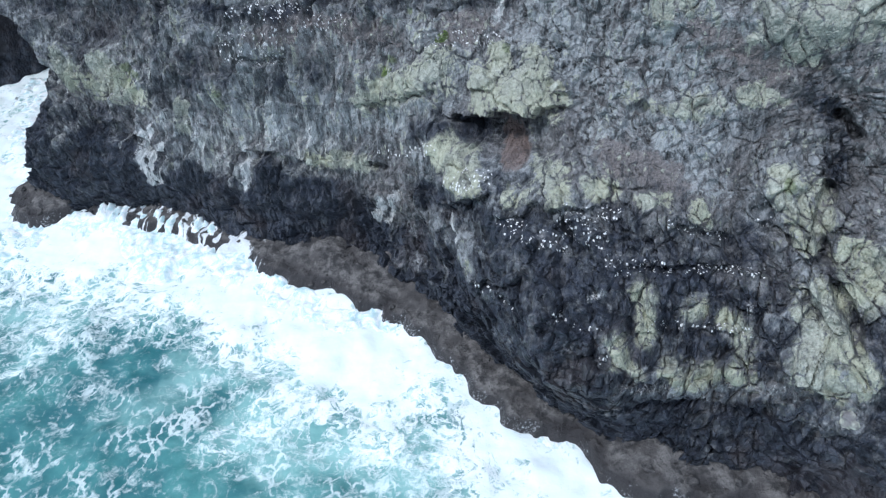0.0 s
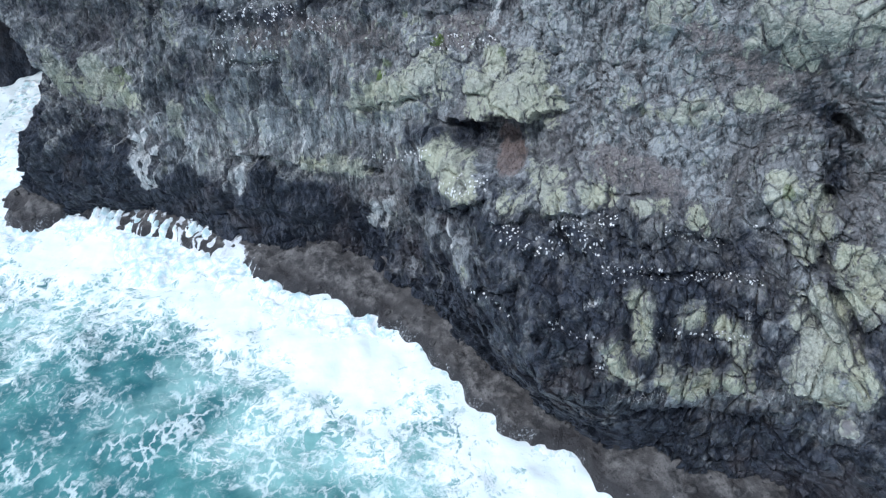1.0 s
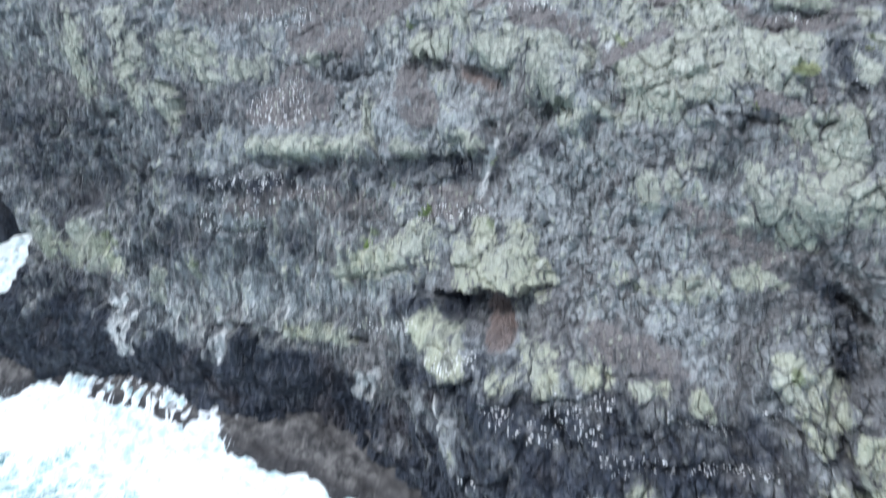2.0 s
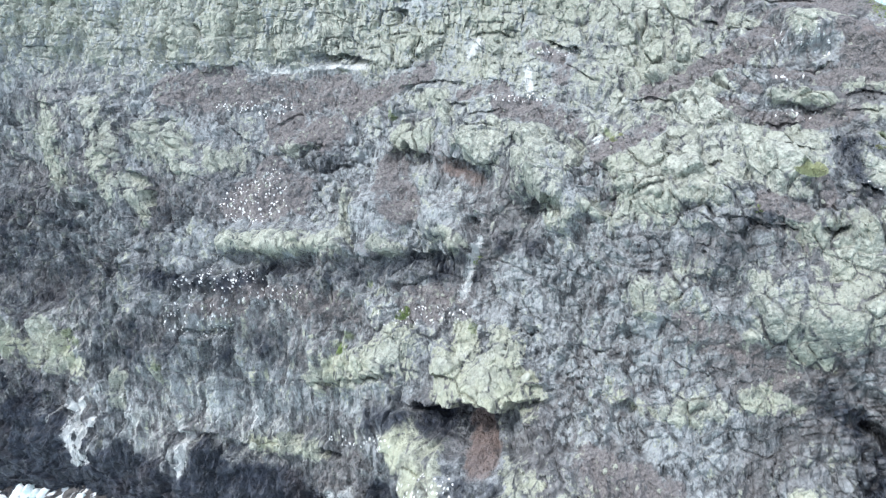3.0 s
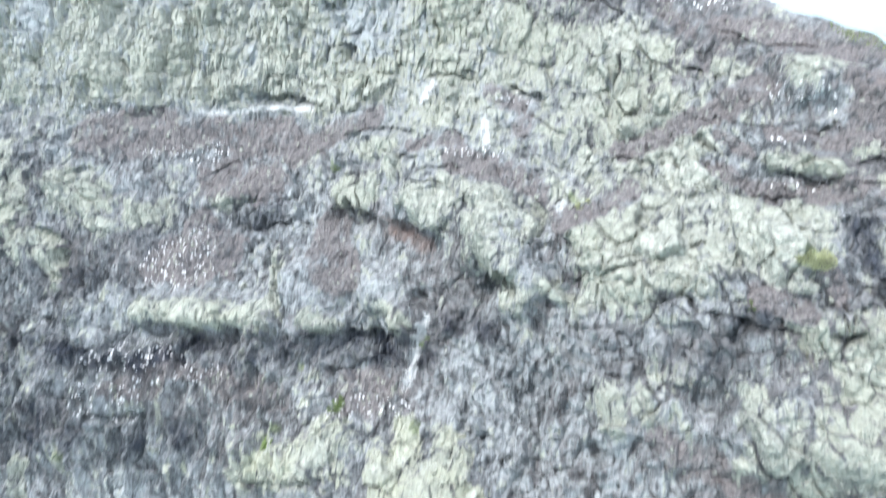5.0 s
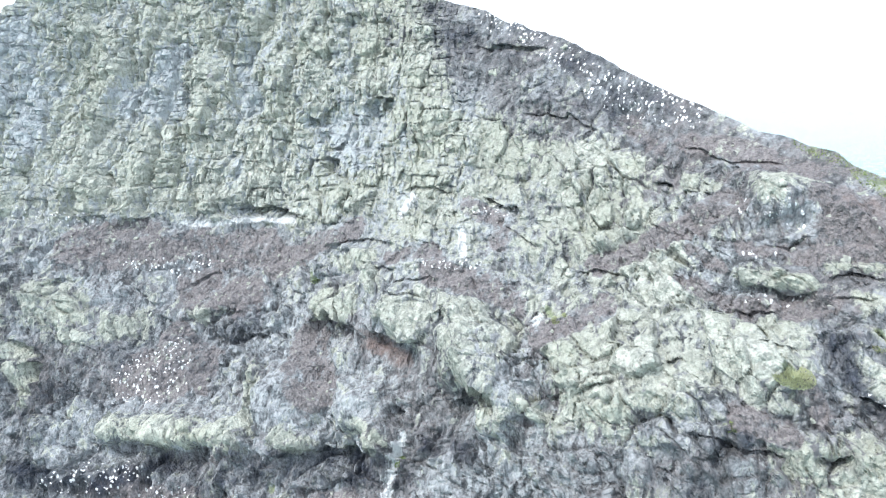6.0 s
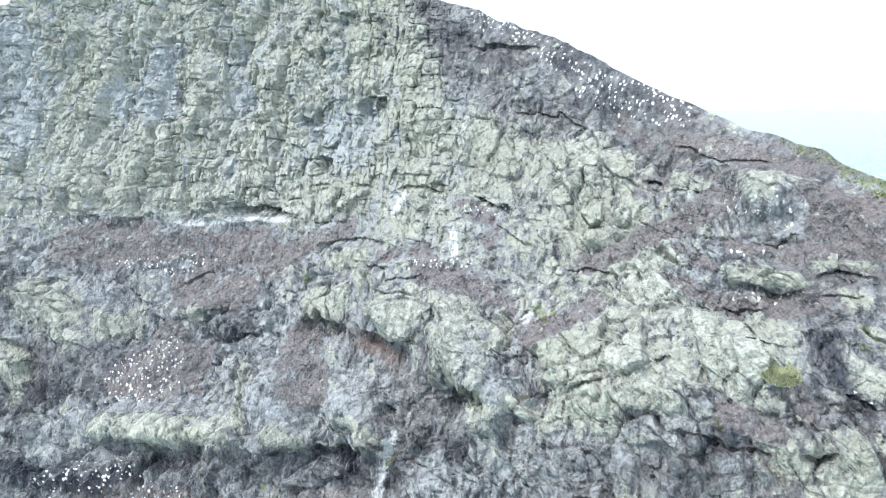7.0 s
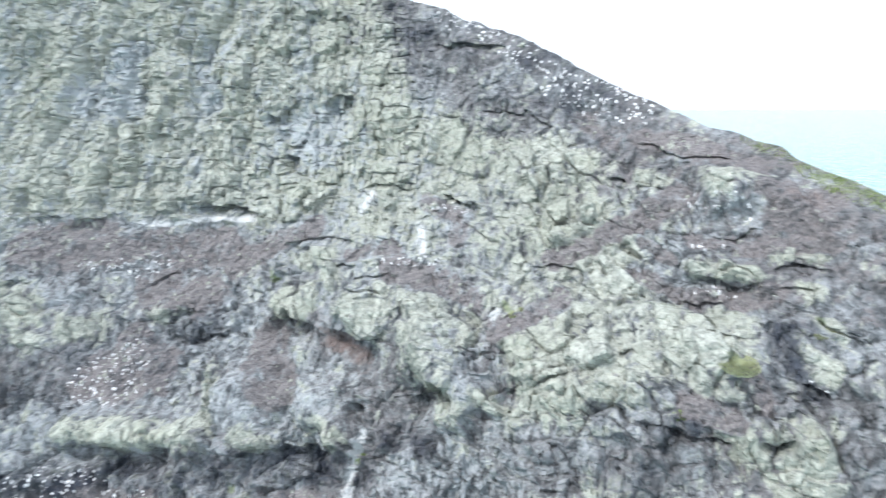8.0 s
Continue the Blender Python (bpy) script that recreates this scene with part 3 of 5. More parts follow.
soil([(-15.3, 45.9), (-8.3, 45.4)], 1.57)
soil([(-14.8, 41.8), (-10.8, 40.4)], 1.28)
soil([(-1.9, 43.3), (-0.1, 40.8)], 1.35)
soil([(8.5, 49.8), (11.5, 49.6), (14.1, 49.0)], 0.89)
soil([(11.4, 54.5), (13.6, 53.7), (13.2, 52.4)], 0.68)
soil([(15.4, 47.5), (17.5, 48.7), (19.4, 50.1)], 0.57)
soil([(19.0, 52.1), (22.1, 53.8), (25.1, 55.1)], 0.58)
soil([(25.1, 55.1), (27.2, 56.7)], 0.69)
soil([(23.6, 52.1), (24.7, 51.7), (25.8, 51.2)], 0.52)
soil([(31.3, 55.7), (33.1, 55.6)], 0.67)
soil([(31.2, 56.9), (33.5, 56.9)], 0.79)
soil([(25.6, 59.9), (28.3, 59.3), (31.1, 58.5)], 0.79)
soil([(22.4, 61.3), (23.8, 59.6)], 0.73)
soil([(26.7, 54.1), (29.7, 54.2), (32.9, 54.9)], 0.47)
soil([(25.9, 51.4), (28.3, 51.7), (29.8, 52.3)], 0.46)
soil([(24.4, 46.9), (26.2, 46.6)], 0.61)
soil([(27.6, 48.4), (27.7, 47.5)], 0.49)
soil([(25.4, 53.1), (24.3, 53.7)], 0.40)
soil([(4.8, 50.1), (8.6, 51.3)], 0.54)
soil([(-18.1, 39.3), (-13.5, 39.8)], 1.45)
soil([(0.4, 33.5), (4.4, 34.7)], 1.01)
soil([(-20.1, 31.0), (-15.0, 32.0)], 1.12)
soil([(23.1, 37.9), (25.1, 37.0)], 1.02)
soil([(20.2, 38.4), (21.6, 38.5)], 1.05)
soil([(13.5, 29.8), (18.4, 29.8)], 0.91)
soil([(-17.1, 32.8), (-4.4, 33.1)], 1.01)
rust([(3.4, 44.5), (5.3, 43.9)], 0.95, 0.75)
rust([(-13.9, 48.8), (-8.0, 49.7)], 0.65, 0.4)
rust([(31.7, 56.9), (33.6, 56.8)], 0.44, 0.5)
rust([(15.4, 47.5), (17.7, 48.8)], 0.43, 0.35)
rust([(31.4, 55.4), (33.1, 55.5)], 0.37, 0.35)
rust([(5.2, 28.4), (5.7, 28.0)], 0.93, 1)
rust([(-5.0, 11.8), (-0.5, 15.7)], 0.92, 0.4)
undercut([(-29.2, 51.4), (-22.8, 51.1), (-18.2, 51.4)], 1.46, 1.0)
undercut([(-12.2, 51.8), (-10.2, 52.7), (-6.0, 52.3), (-3.9, 52.2)], 0.88, 1.7)
undercut([(1.2, 62.4), (2.5, 63.3), (4.5, 63.7)], 2.29, 1.0)
undercut([(-4.6, 61.1), (-3.1, 61.2)], 2.02, 1.1)
undercut([(-2.3, 58.0), (-0.2, 58.9)], 1.20, 1.0)
undercut([(-21.4, 35.1), (-17.4, 35.0), (-12.0, 35.7), (-6.1, 36.6)], 1.35, 1.0)
undercut([(-5.8, 36.6), (-1.9, 37.1), (-0.2, 37.3), (5.0, 37.8), (6.5, 38.8)], 1.30, 1.3)
undercut([(-3.1, 45.1), (-0.1, 45.3), (2.6, 45.2)], 1.56, 1.8)
undercut([(2.9, 45.4), (5.9, 45.5), (7.7, 45.7)], 2.09, 1.4)
undercut([(9.3, 42.5), (10.7, 43.2), (13.2, 44.3)], 1.49, 1.5)
undercut([(12.1, 55.3), (14.2, 54.8), (15.0, 54.3)], 0.61, 1.2)
undercut([(23.3, 57.3), (24.3, 57.2)], 0.34, 0.9)
undercut([(24.6, 57.0), (26.2, 56.8)], 0.25, 0.6)
undercut([(-15.3, 45.7), (-12.0, 46.8)], 0.48, 0.7)
undercut([(-12.7, 43.1), (-8.2, 44.4)], 0.45, 0.7)
undercut([(26.0, 52.4), (27.5, 52.2), (29.5, 52.7)], 0.31, 0.7)
undercut([(29.8, 53.5), (32.5, 53.8)], 0.27, 0.6)
undercut([(17.6, 51.8), (21.1, 52.0)], 0.33, 0.6)
undercut([(25.7, 49.7), (27.8, 50.1)], 0.29, 0.6)
undercut([(21.7, 45.4), (23.8, 45.5), (26.3, 46.0)], 0.34, 0.8)
undercut([(26.9, 46.1), (28.6, 46.4)], 0.37, 0.9)
undercut([(29.3, 48.6), (30.5, 48.4)], 0.38, 0.9)
undercut([(-30.3, 41.9), (-26.9, 40.9), (-25.1, 40.0)], 1.31, 1.2)
undercut([(11.7, 68.1), (15.3, 67.2), (18.3, 66.9)], 0.59, 0.8)
undercut([(14.9, 61.7), (19.0, 61.6), (21.0, 60.5)], 0.35, 0.5)
undercut([(-1.8, 49.9), (2.4, 51.3), (5.9, 51.3)], 0.43, 0.6)
undercut([(5.2, 55.1), (8.5, 55.8), (10.2, 55.1)], 0.38, 0.6)
undercut([(-38.0, 37.0), (-33.3, 38.3)], 1.51, 1.3)
undercut([(-22.3, 29.2), (-15.8, 30.2)], 0.72, 0.8)
undercut([(-10.1, 24.9), (-3.9, 28.1), (0.6, 30.2)], 0.56, 0.7)
undercut([(-0.5, 27.9), (2.8, 28.8), (6.3, 29.9), (8.4, 30.3)], 1.95, 3.6)
undercut([(5.0, 29.4), (7.5, 30.1), (9.5, 30.7)], 2.79, 2.2)
undercut([(8.1, 30.4), (10.6, 31.4)], 0.59, 1.6)
undercut([(-8.2, 20.2), (-5.7, 21.1)], 0.83, 1.3)
undercut([(-2.2, 20.9), (3.3, 24.8), (5.2, 26.4)], 1.11, 1.0)
undercut([(3.8, 24.6), (8.5, 26.7), (11.6, 27.4), (14.4, 27.8)], 0.64, 0.9)
undercut([(17.4, 27.4), (20.2, 27.0), (22.3, 27.3)], 0.52, 0.9)
undercut([(23.7, 27.8), (26.9, 27.3)], 0.51, 0.8)
undercut([(12.7, 25.4), (17.8, 25.3), (23.8, 25.3)], 0.61, 0.9)
undercut([(2.8, 19.5), (6.0, 22.7)], 0.43, 0.6)
undercut([(11.7, 21.3), (13.2, 22.1), (16.9, 21.9)], 0.39, 0.6)
undercut([(18.1, 21.9), (23.2, 21.9)], 0.38, 0.6)
undercut([(10.1, 13.8), (15.8, 16.8), (22.6, 16.2), (27.4, 18.5)], 0.98, 1.0)
undercut([(-45.1, 21.4), (-38.3, 19.4), (-30.0, 16.7)], 1.97, 1.4)
undercut([(-24.7, 19.4), (-17.8, 19.9), (-11.0, 18.8)], 1.24, 1.0)
undercut([(-22.6, 28.9), (-16.8, 30.0)], 0.59, 0.7)
hollow([(-1.7, 56.2), (-1.9, 55.9)], 0.70, 1.4)
hollow([(5.9, 40.4), (6.1, 39.9)], 0.53, 1.2)
hollow([(2.1, 36.7)], 0.34, 1.0)
hollow([(-27.6, 39.5)], 0.61, 1.3)
hollow([(14.4, 54.4)], 0.38, 0.9)
hollow([(-1.8, 56.4)], 0.92, 1.4)
hollow([(-7.3, 20.1)], 0.54, 1.3)
hollow([(29.0, 30.5), (28.1, 28.0), (28.3, 26.8)], 0.43, 1.0)
hollow([(28.8, 25.6), (29.6, 24.2), (29.7, 22.9)], 0.42, 1.0)
hollow([(29.6, 35.1), (30.3, 34.2)], 0.39, 1.5)
hollow([(-23.3, 12.2), (-12.7, 11.8), (-1.9, 16.1)], 2.48, 0.6)
bulge([(-31.0, 69.5), (-27.9, 62.4), (-26.5, 55.2)], 2.31, 1.0)
bulge([(-16.3, 65.3), (-14.9, 59.0), (-13.8, 53.6)], 2.22, 1.1)
bulge([(-4.4, 68.7), (-3.5, 63.1)], 1.61, 0.9)
bulge([(7.3, 68.7), (7.6, 61.4), (8.1, 56.4)], 1.80, 0.9)
bulge([(-21.8, 67.6), (-19.9, 62.6), (-23.5, 62.0)], 1.50, -0.9)
bulge([(-12.7, 66.8), (-11.4, 62.6)], 1.59, -0.9)
bulge([(-0.9, 59.9), (1.8, 60.5)], 1.87, -1.0)
bulge([(11.0, 46.1), (12.0, 44.6)], 1.81, 2.6)
bulge([(5.5, 46.8)], 1.07, 1.2)
bulge([(-3.3, 39.7), (-2.9, 38.6)], 2.02, 2.8)
bulge([(3.5, 39.8), (5.1, 39.1)], 1.75, 2.2)
bulge([(-17.7, 36.2), (-12.5, 36.4), (-5.9, 37.2)], 0.96, 1.5)
bulge([(28.9, 57.0), (30.3, 57.5), (31.2, 57.4)], 1.03, 1.3)
bulge([(17.4, 46.4), (22.8, 48.4)], 1.91, 0.9)
bulge([(25.7, 49.0), (27.1, 48.9)], 1.13, 1.0)
bulge([(26.5, 52.6), (29.1, 52.8)], 0.49, 0.7)
bulge([(-12.6, 43.9), (-9.3, 44.5)], 1.01, 0.7)
bulge([(22.1, 45.1), (24.2, 45.3)], 0.85, 1.0)
bulge([(25.4, 40.8), (27.6, 41.1)], 1.88, 1.4)
bulge([(-6.1, 28.2), (0.3, 31.3)], 1.57, 1.2)
bulge([(5.7, 31.2), (9.0, 32.0)], 1.47, 1.3)
bulge([(17.6, 39.5)], 1.08, 0.9)
bulge([(-39.5, 44.9), (-33.4, 42.0)], 3.56, 1.0)
bulge([(0.2, 24.9), (3.4, 26.2)], 2.31, 1.8)
bulge([(4.4, 30.4), (9.5, 31.6)], 1.50, 1.3)
bulge([(7.1, 26.7), (10.4, 27.6)], 1.37, 1.0)
bulge([(20.0, 27.9)], 1.73, 1.2)
bulge([(26.5, 29.4), (27.8, 28.5)], 1.86, 1.2)
bulge([(26.5, 21.2), (28.8, 21.8)], 1.61, 0.8)
bulge([(-12.3, 19.7), (-7.8, 20.4)], 1.57, 0.8)
bulge([(-43.9, 24.9), (-36.6, 23.6)], 1.95, 1.0)
streak([(-17.4, 50.9), (-13.5, 50.5), (-9.8, 51.2), (-5.3, 51.5)], 0.28, 1)
streak([(6.5, 54.6), (5.4, 53.2)], 0.38, 0.9)
streak([(10.7, 52.7), (10.8, 51.3)], 0.39, 0.9)
streak([(15.7, 48.7), (15.3, 48.3)], 0.22, 0.8)
streak([(6.6, 39.5), (5.8, 36.8), (5.1, 34.9)], 0.28, 1)
streak([(10.9, 52.2), (10.7, 51.2)], 0.28, 0.8)
streak([(15.9, 49.1), (16.2, 50.7)], 0.17, 0.5)
streak([(-34.3, 18.3), (-33.7, 14.4)], 0.28, 1)
streak([(-35.4, 17.0), (-34.4, 14.4)], 0.22, 0.9)
streak([(-32.2, 18.2), (-33.2, 14.1)], 0.33, 1)
streak([(-22.2, 19.2), (-21.8, 16.8)], 0.26, 0.9)
streak([(-13.9, 23.0), (-14.0, 21.1)], 0.36, 0.8)
streak([(-34.4, 19.0), (-35.2, 16.4), (-34.2, 13.8)], 0.33, 1)
streak([(-33.1, 19.8), (-34.5, 17.0), (-33.5, 14.2)], 0.26, 0.9)
streak([(-35.0, 18.7), (-35.3, 15.3)], 0.20, 0.8)
streak([(-21.8, 20.2), (-21.6, 18.2), (-22.1, 15.9)], 0.31, 0.9)
streak([(-4.8, 18.9), (-6.5, 15.2)], 0.36, 0.9)
streak([(-6.6, 17.4), (-7.5, 15.0)], 0.36, 0.9)
streak([(0.5, 21.8), (1.1, 21.0)], 0.26, 0.8)
streak([(-14.5, 22.6), (-14.4, 20.9)], 0.43, 0.7)
streak([(13.5, 18.3), (20.2, 17.6), (26.0, 18.8)], 0.69, 0.4)
streak([(-24.2, 22.3), (-17.2, 22.3)], 1.23, 0.35)
streak([(5.4, 36.3), (4.9, 34.7)], 0.37, 0.7)
streak([(23.2, 23.4), (23.2, 22.9)], 0.30, 0.6)
streak([(12.2, 23.9), (11.0, 23.5)], 0.21, 0.6)
specks([(20.0, 64.7), (22.8, 62.8), (25.9, 61.7)], 1.10)
specks([(12.9, 70.2), (16.6, 68.2), (19.5, 65.6)], 0.89)
specks([(27.4, 56.2), (29.7, 55.8)], 0.43)
specks([(26.9, 53.8), (28.1, 53.9)], 0.26)
specks([(26.2, 51.7), (28.4, 52.1)], 0.25)
specks([(7.6, 50.0), (12.2, 50.9)], 0.30)
specks([(12.1, 54.3), (14.3, 54.5)], 0.39)
specks([(-17.9, 38.9), (-13.7, 40.1)], 1.45)
specks([(-21.8, 33.1), (-14.0, 33.2)], 1.16)
specks([(-16.6, 46.7), (-14.4, 47.7)], 0.76)
specks([(-33.8, 51.3), (-25.7, 51.1)], 0.56)
specks([(29.7, 48.7), (30.5, 48.6)], 0.22)
specks([(-21.0, 31.0), (-17.3, 30.8)], 1.22)
specks([(-15.2, 32.5), (-11.2, 33.0)], 0.81)
specks([(-1.3, 32.7), (5.0, 33.7)], 0.55)
specks([(-18.5, 39.4), (-13.5, 39.8)], 1.20)
specks([(-14.4, 46.9), (-21.0, 47.4)], 0.47)
specks([(-22.8, 30.2), (-17.7, 30.0)], 1.17)
specks([(-15.1, 32.3), (-10.2, 33.1)], 0.80)
specks([(10.1, 26.8), (13.9, 27.5)], 0.36)
specks([(17.6, 27.2), (21.4, 26.8)], 0.31)
specks([(23.7, 27.7), (25.2, 27.9)], 0.30)
specks([(12.8, 25.2), (16.9, 25.2)], 0.39)
specks([(18.6, 25.0), (24.2, 25.2)], 0.26)
specks([(3.1, 19.5), (5.2, 20.5)], 0.33)
specks([(8.5, 22.1), (11.6, 22.0)], 0.26)
specks([(11.5, 20.5), (12.9, 20.5)], 0.30)
specks([(14.9, 22.2), (23.2, 21.9)], 0.30)
specks([(-6.2, 21.8), (-0.6, 25.8)], 0.44)
specks([(0.2, 24.1), (4.2, 26.5)], 0.45)
specks([(9.7, 26.2), (12.5, 26.2)], 0.45)
specks([(5.2, 24.7), (9.3, 25.5)], 0.41)
green([(-2.0, 47.7)], 0.39)
green([(27.1, 48.9)], 0.39)
green([(31.1, 51.2)], 0.25)
green([(16.2, 49.1)], 0.37)
green([(-35.8, 24.9), (-34.4, 24.3)], 0.51)
green([(-6.0, 30.0)], 0.43)
green([(0.4, 33.1)], 0.46)
green([(6.2, 33.3)], 0.35)
green([(-3.3, 35.0)], 0.34)
green([(-24.2, 25.5)], 0.36)
green([(-24.2, 25.5)], 0.48)
green([(-35.4, 23.9)], 0.58)
green([(26.5, 30.0)], 0.50)
green([(-5.2, 31.0)], 0.56)
bare([(-21.7, 67.0), (-19.9, 62.0)], 1.38)
bare([(-25.6, 63.7), (-22.4, 61.9)], 1.62)
bare([(-12.7, 66.8), (-11.4, 62.1)], 1.34)
bare([(-1.4, 59.4), (1.0, 57.9)], 1.82)
bare([(1.4, 61.0), (2.3, 60.5)], 1.21)
bare([(11.7, 65.1), (13.0, 63.7)], 1.29)
bare([(-41.4, 70.3), (-36.8, 58.3)], 2.55)
bare([(2.8, 40.8), (-1.0, 39.6)], 1.25)
bare([(-7.2, 44.2), (-8.7, 42.0)], 1.66)
bare([(7.9, 40.4), (10.8, 40.6)], 1.14)
bare([(14.1, 45.5), (14.8, 46.5)], 0.93)
bare([(20.9, 44.8), (23.2, 45.4)], 0.86)
bare([(28.9, 49.8), (29.8, 51.2)], 0.63)
bare([(11.3, 37.2), (14.9, 37.5), (14.7, 34.5)], 1.98)
bare([(20.8, 41.1), (21.6, 40.1)], 1.18)
bare([(19.4, 36.9), (22.2, 37.0)], 1.05)
bare([(-13.1, 28.1), (-9.3, 33.0)], 1.49)
bare([(-25.7, 28.4), (-19.7, 26.4)], 2.08)
bare([(27.9, 35.9), (26.3, 36.7)], 0.78)
bare([(7.4, 24.4), (11.5, 24.8)], 2.22)
bare([(22.2, 26.2), (25.4, 26.1)], 1.73)
bare([(24.1, 20.1), (24.8, 21.9)], 1.27)
bare([(21.2, 20.5), (20.8, 21.4)], 0.69)
bare([(17.0, 21.3), (16.6, 22.7)], 0.70)
lichen([(5.5, 52.5), (8.5, 53.2)], 0.92)
lichen([(16.9, 50.8), (17.5, 50.4)], 0.60)
lichen([(23.5, 51.4), (24.0, 50.6)], 0.71)
lichen([(13.6, 46.4), (13.9, 47.9)], 0.60)
lichen([(19.7, 53.0), (23.6, 53.9)], 0.51)
lichen([(22.5, 49.5), (22.3, 46.9)], 0.30)
damp_shade([(-27.0, 32.8), (-16.7, 33.5), (-6.5, 35.5), (0.4, 36.1), (6.5, 37.1)], 1.20)
damp_shade([(8.0, 39.8), (11.2, 40.5)], 1.06)
damp_shade([(-14.9, 42.2), (-9.8, 42.2), (-7.0, 43.8)], 1.00, 0.35)
damp_shade([(23.0, 45.1), (24.4, 45.8)], 0.50, 0.45)
damp_shade([(29.7, 50.8), (29.2, 49.4)], 0.57)
damp_shade([(30.1, 48.0), (29.7, 48.5)], 0.54)
damp_shade([(-27.5, 34.0), (-26.2, 38.0)], 1.06, 0.45)
damp_shade([(-40.3, 18.1), (-37.5, 13.5)], 2.27, 0.75)
damp_shade([(-27.8, 28.6), (-26.1, 27.2)], 1.47)
damp_shade([(-19.6, 27.9), (-18.6, 26.0)], 1.23, 0.45)
damp_shade([(-2.8, 25.7), (2.4, 28.0)], 1.06, 0.8)
damp_shade([(28.3, 38.1), (27.4, 35.7)], 0.97)
damp_shade([(-41.1, 30.1), (-35.4, 32.2)], 1.77, 0.5)
damp_shade([(-36.0, 36.3), (-35.5, 34.4)], 1.51, 0.45)
damp_shade([(-27.9, 26.0), (-23.3, 26.6)], 1.70)
damp_shade([(27.6, 35.9), (29.2, 34.0), (29.2, 30.6)], 1.02)
damp_shade([(28.0, 27.4), (29.3, 24.7), (29.4, 22.8)], 1.07, 0.75)
damp_shade([(8.3, 25.6), (12.0, 25.8)], 1.78, 0.7)
damp_shade([(24.8, 21.9), (24.5, 20.2)], 1.10, 0.7)
damp_shade([(-2.2, 20.9), (4.1, 25.4)], 1.23, 0.8)
damp_shade([(23.5, 26.4), (26.1, 25.9)], 1.11, 0.6)
damp_shade([(-12.9, 28.7), (-17.7, 27.4)], 1.52, 0.6)
bare([(27.8, 47.6), (29.2, 49.9)], 0.84)
bare([(28.8, 51.5), (30.0, 51.5)], 0.77)
bare([(16.6, 42.1), (21.9, 44.1), (25.1, 44.7)], 1.17)
damp_shade([(-24.9, 36.6), (-24.1, 40.3)], 2.42, 0.28)
damp_shade([(-20.0, 41.2), (-10.4, 41.5)], 2.98, 0.25)
damp_shade([(16.7, 41.8), (23.0, 44.2)], 1.49, 0.3)
damp_shade([(28.2, 48.3), (27.7, 45.8)], 1.08, 0.3)
pale([(9.7, 37.8), (13.3, 40.9), (16.0, 43.1)], 1.89)
pale([(7.2, 34.2), (9.3, 36.0)], 1.32)
pale([(-7.3, 39.5), (-1.9, 40.2)], 1.50)
pale([(-29.2, 47.3), (-24.9, 44.9), (-22.3, 43.5)], 1.35)
damp_shade([(-28.8, 40.8), (-23.4, 37.5)], 2.96, 0.25)
damp_shade([(-13.9, 42.6), (-7.6, 41.2)], 1.96, 0.22)
pale([(-3.4, 42.7), (0.2, 40.4)], 2.02)
pale([(13.5, 46.0), (15.4, 44.9)], 1.65)
pale([(11.9, 41.7), (10.4, 40.1)], 1.29)
lichen([(25.1, 39.9), (27.4, 40.0), (29.7, 41.4)], 1.59)
streak([(-34.9, 20.6), (-35.6, 17.0)], 0.28, 0.6)
streak([(-30.8, 21.6), (-31.8, 18.7)], 0.22, 0.55)
streak([(-27.5, 22.5), (-26.8, 18.7)], 0.27, 0.55)
streak([(-22.0, 24.2), (-23.1, 21.2)], 0.21, 0.55)
streak([(-20.3, 24.3), (-20.5, 20.7)], 0.21, 0.55)
streak([(-17.7, 23.9), (-17.4, 20.6)], 0.25, 0.55)
streak([(-17.2, 23.6), (-16.9, 20.9)], 0.15, 0.5)
streak([(-25.4, 21.1), (-24.9, 18.7)], 0.21, 0.5)
streak([(-37.0, 20.3), (-37.7, 16.8)], 0.20, 0.55)
streak([(-30.9, 22.1), (-32.0, 18.1)], 0.26, 0.6)
streak([(-28.7, 21.4), (-28.2, 17.9)], 0.19, 0.5)
streak([(-26.9, 22.5), (-27.7, 17.2)], 0.19, 0.5)
streak([(-24.1, 23.6), (-24.6, 20.7)], 0.19, 0.6)
streak([(-20.8, 24.0), (-21.4, 21.2)], 0.18, 0.6)
streak([(-18.2, 23.7), (-18.8, 20.8)], 0.18, 0.6)
streak([(-17.2, 23.5), (-17.1, 21.1)], 0.18, 0.5)
streak([(-11.6, 24.3), (-11.0, 21.5)], 0.18, 0.5)
damp_shade([(-38.2, 20.0), (-32.3, 16.1), (-36.6, 13.6)], 3.38, 0.4)
damp_shade([(-24.1, 18.4), (-19.5, 18.0)], 2.10, 0.4)
pale([(-17.5, 35.2), (-21.9, 35.5)], 1.59)
pale([(-6.5, 35.8), (0.4, 36.0)], 1.64)
damp_shade([(20.0, 64.7), (22.8, 62.8), (25.9, 61.7)], 1.10, 0.42)
damp_shade([(12.8, 69.9), (16.6, 68.2), (19.0, 66.1)], 0.99, 0.42)
damp_shade([(-0.5, 24.1), (3.7, 26.1)], 1.51, 0.45)
undercut([(24.1, 51.0), (25.7, 51.0), (27.8, 51.5)], 0.25, 0.6)
undercut([(27.6, 54.6), (30.3, 54.9)], 0.25, 0.4)
undercut([(29.7, 52.5), (32.0, 52.6)], 0.25, 0.4)
undercut([(24.9, 59.7), (27.9, 58.9), (30.6, 58.4)], 0.25, 0.5)
undercut([(2.1, 49.6), (6.2, 49.8)], 0.32, 0.5)
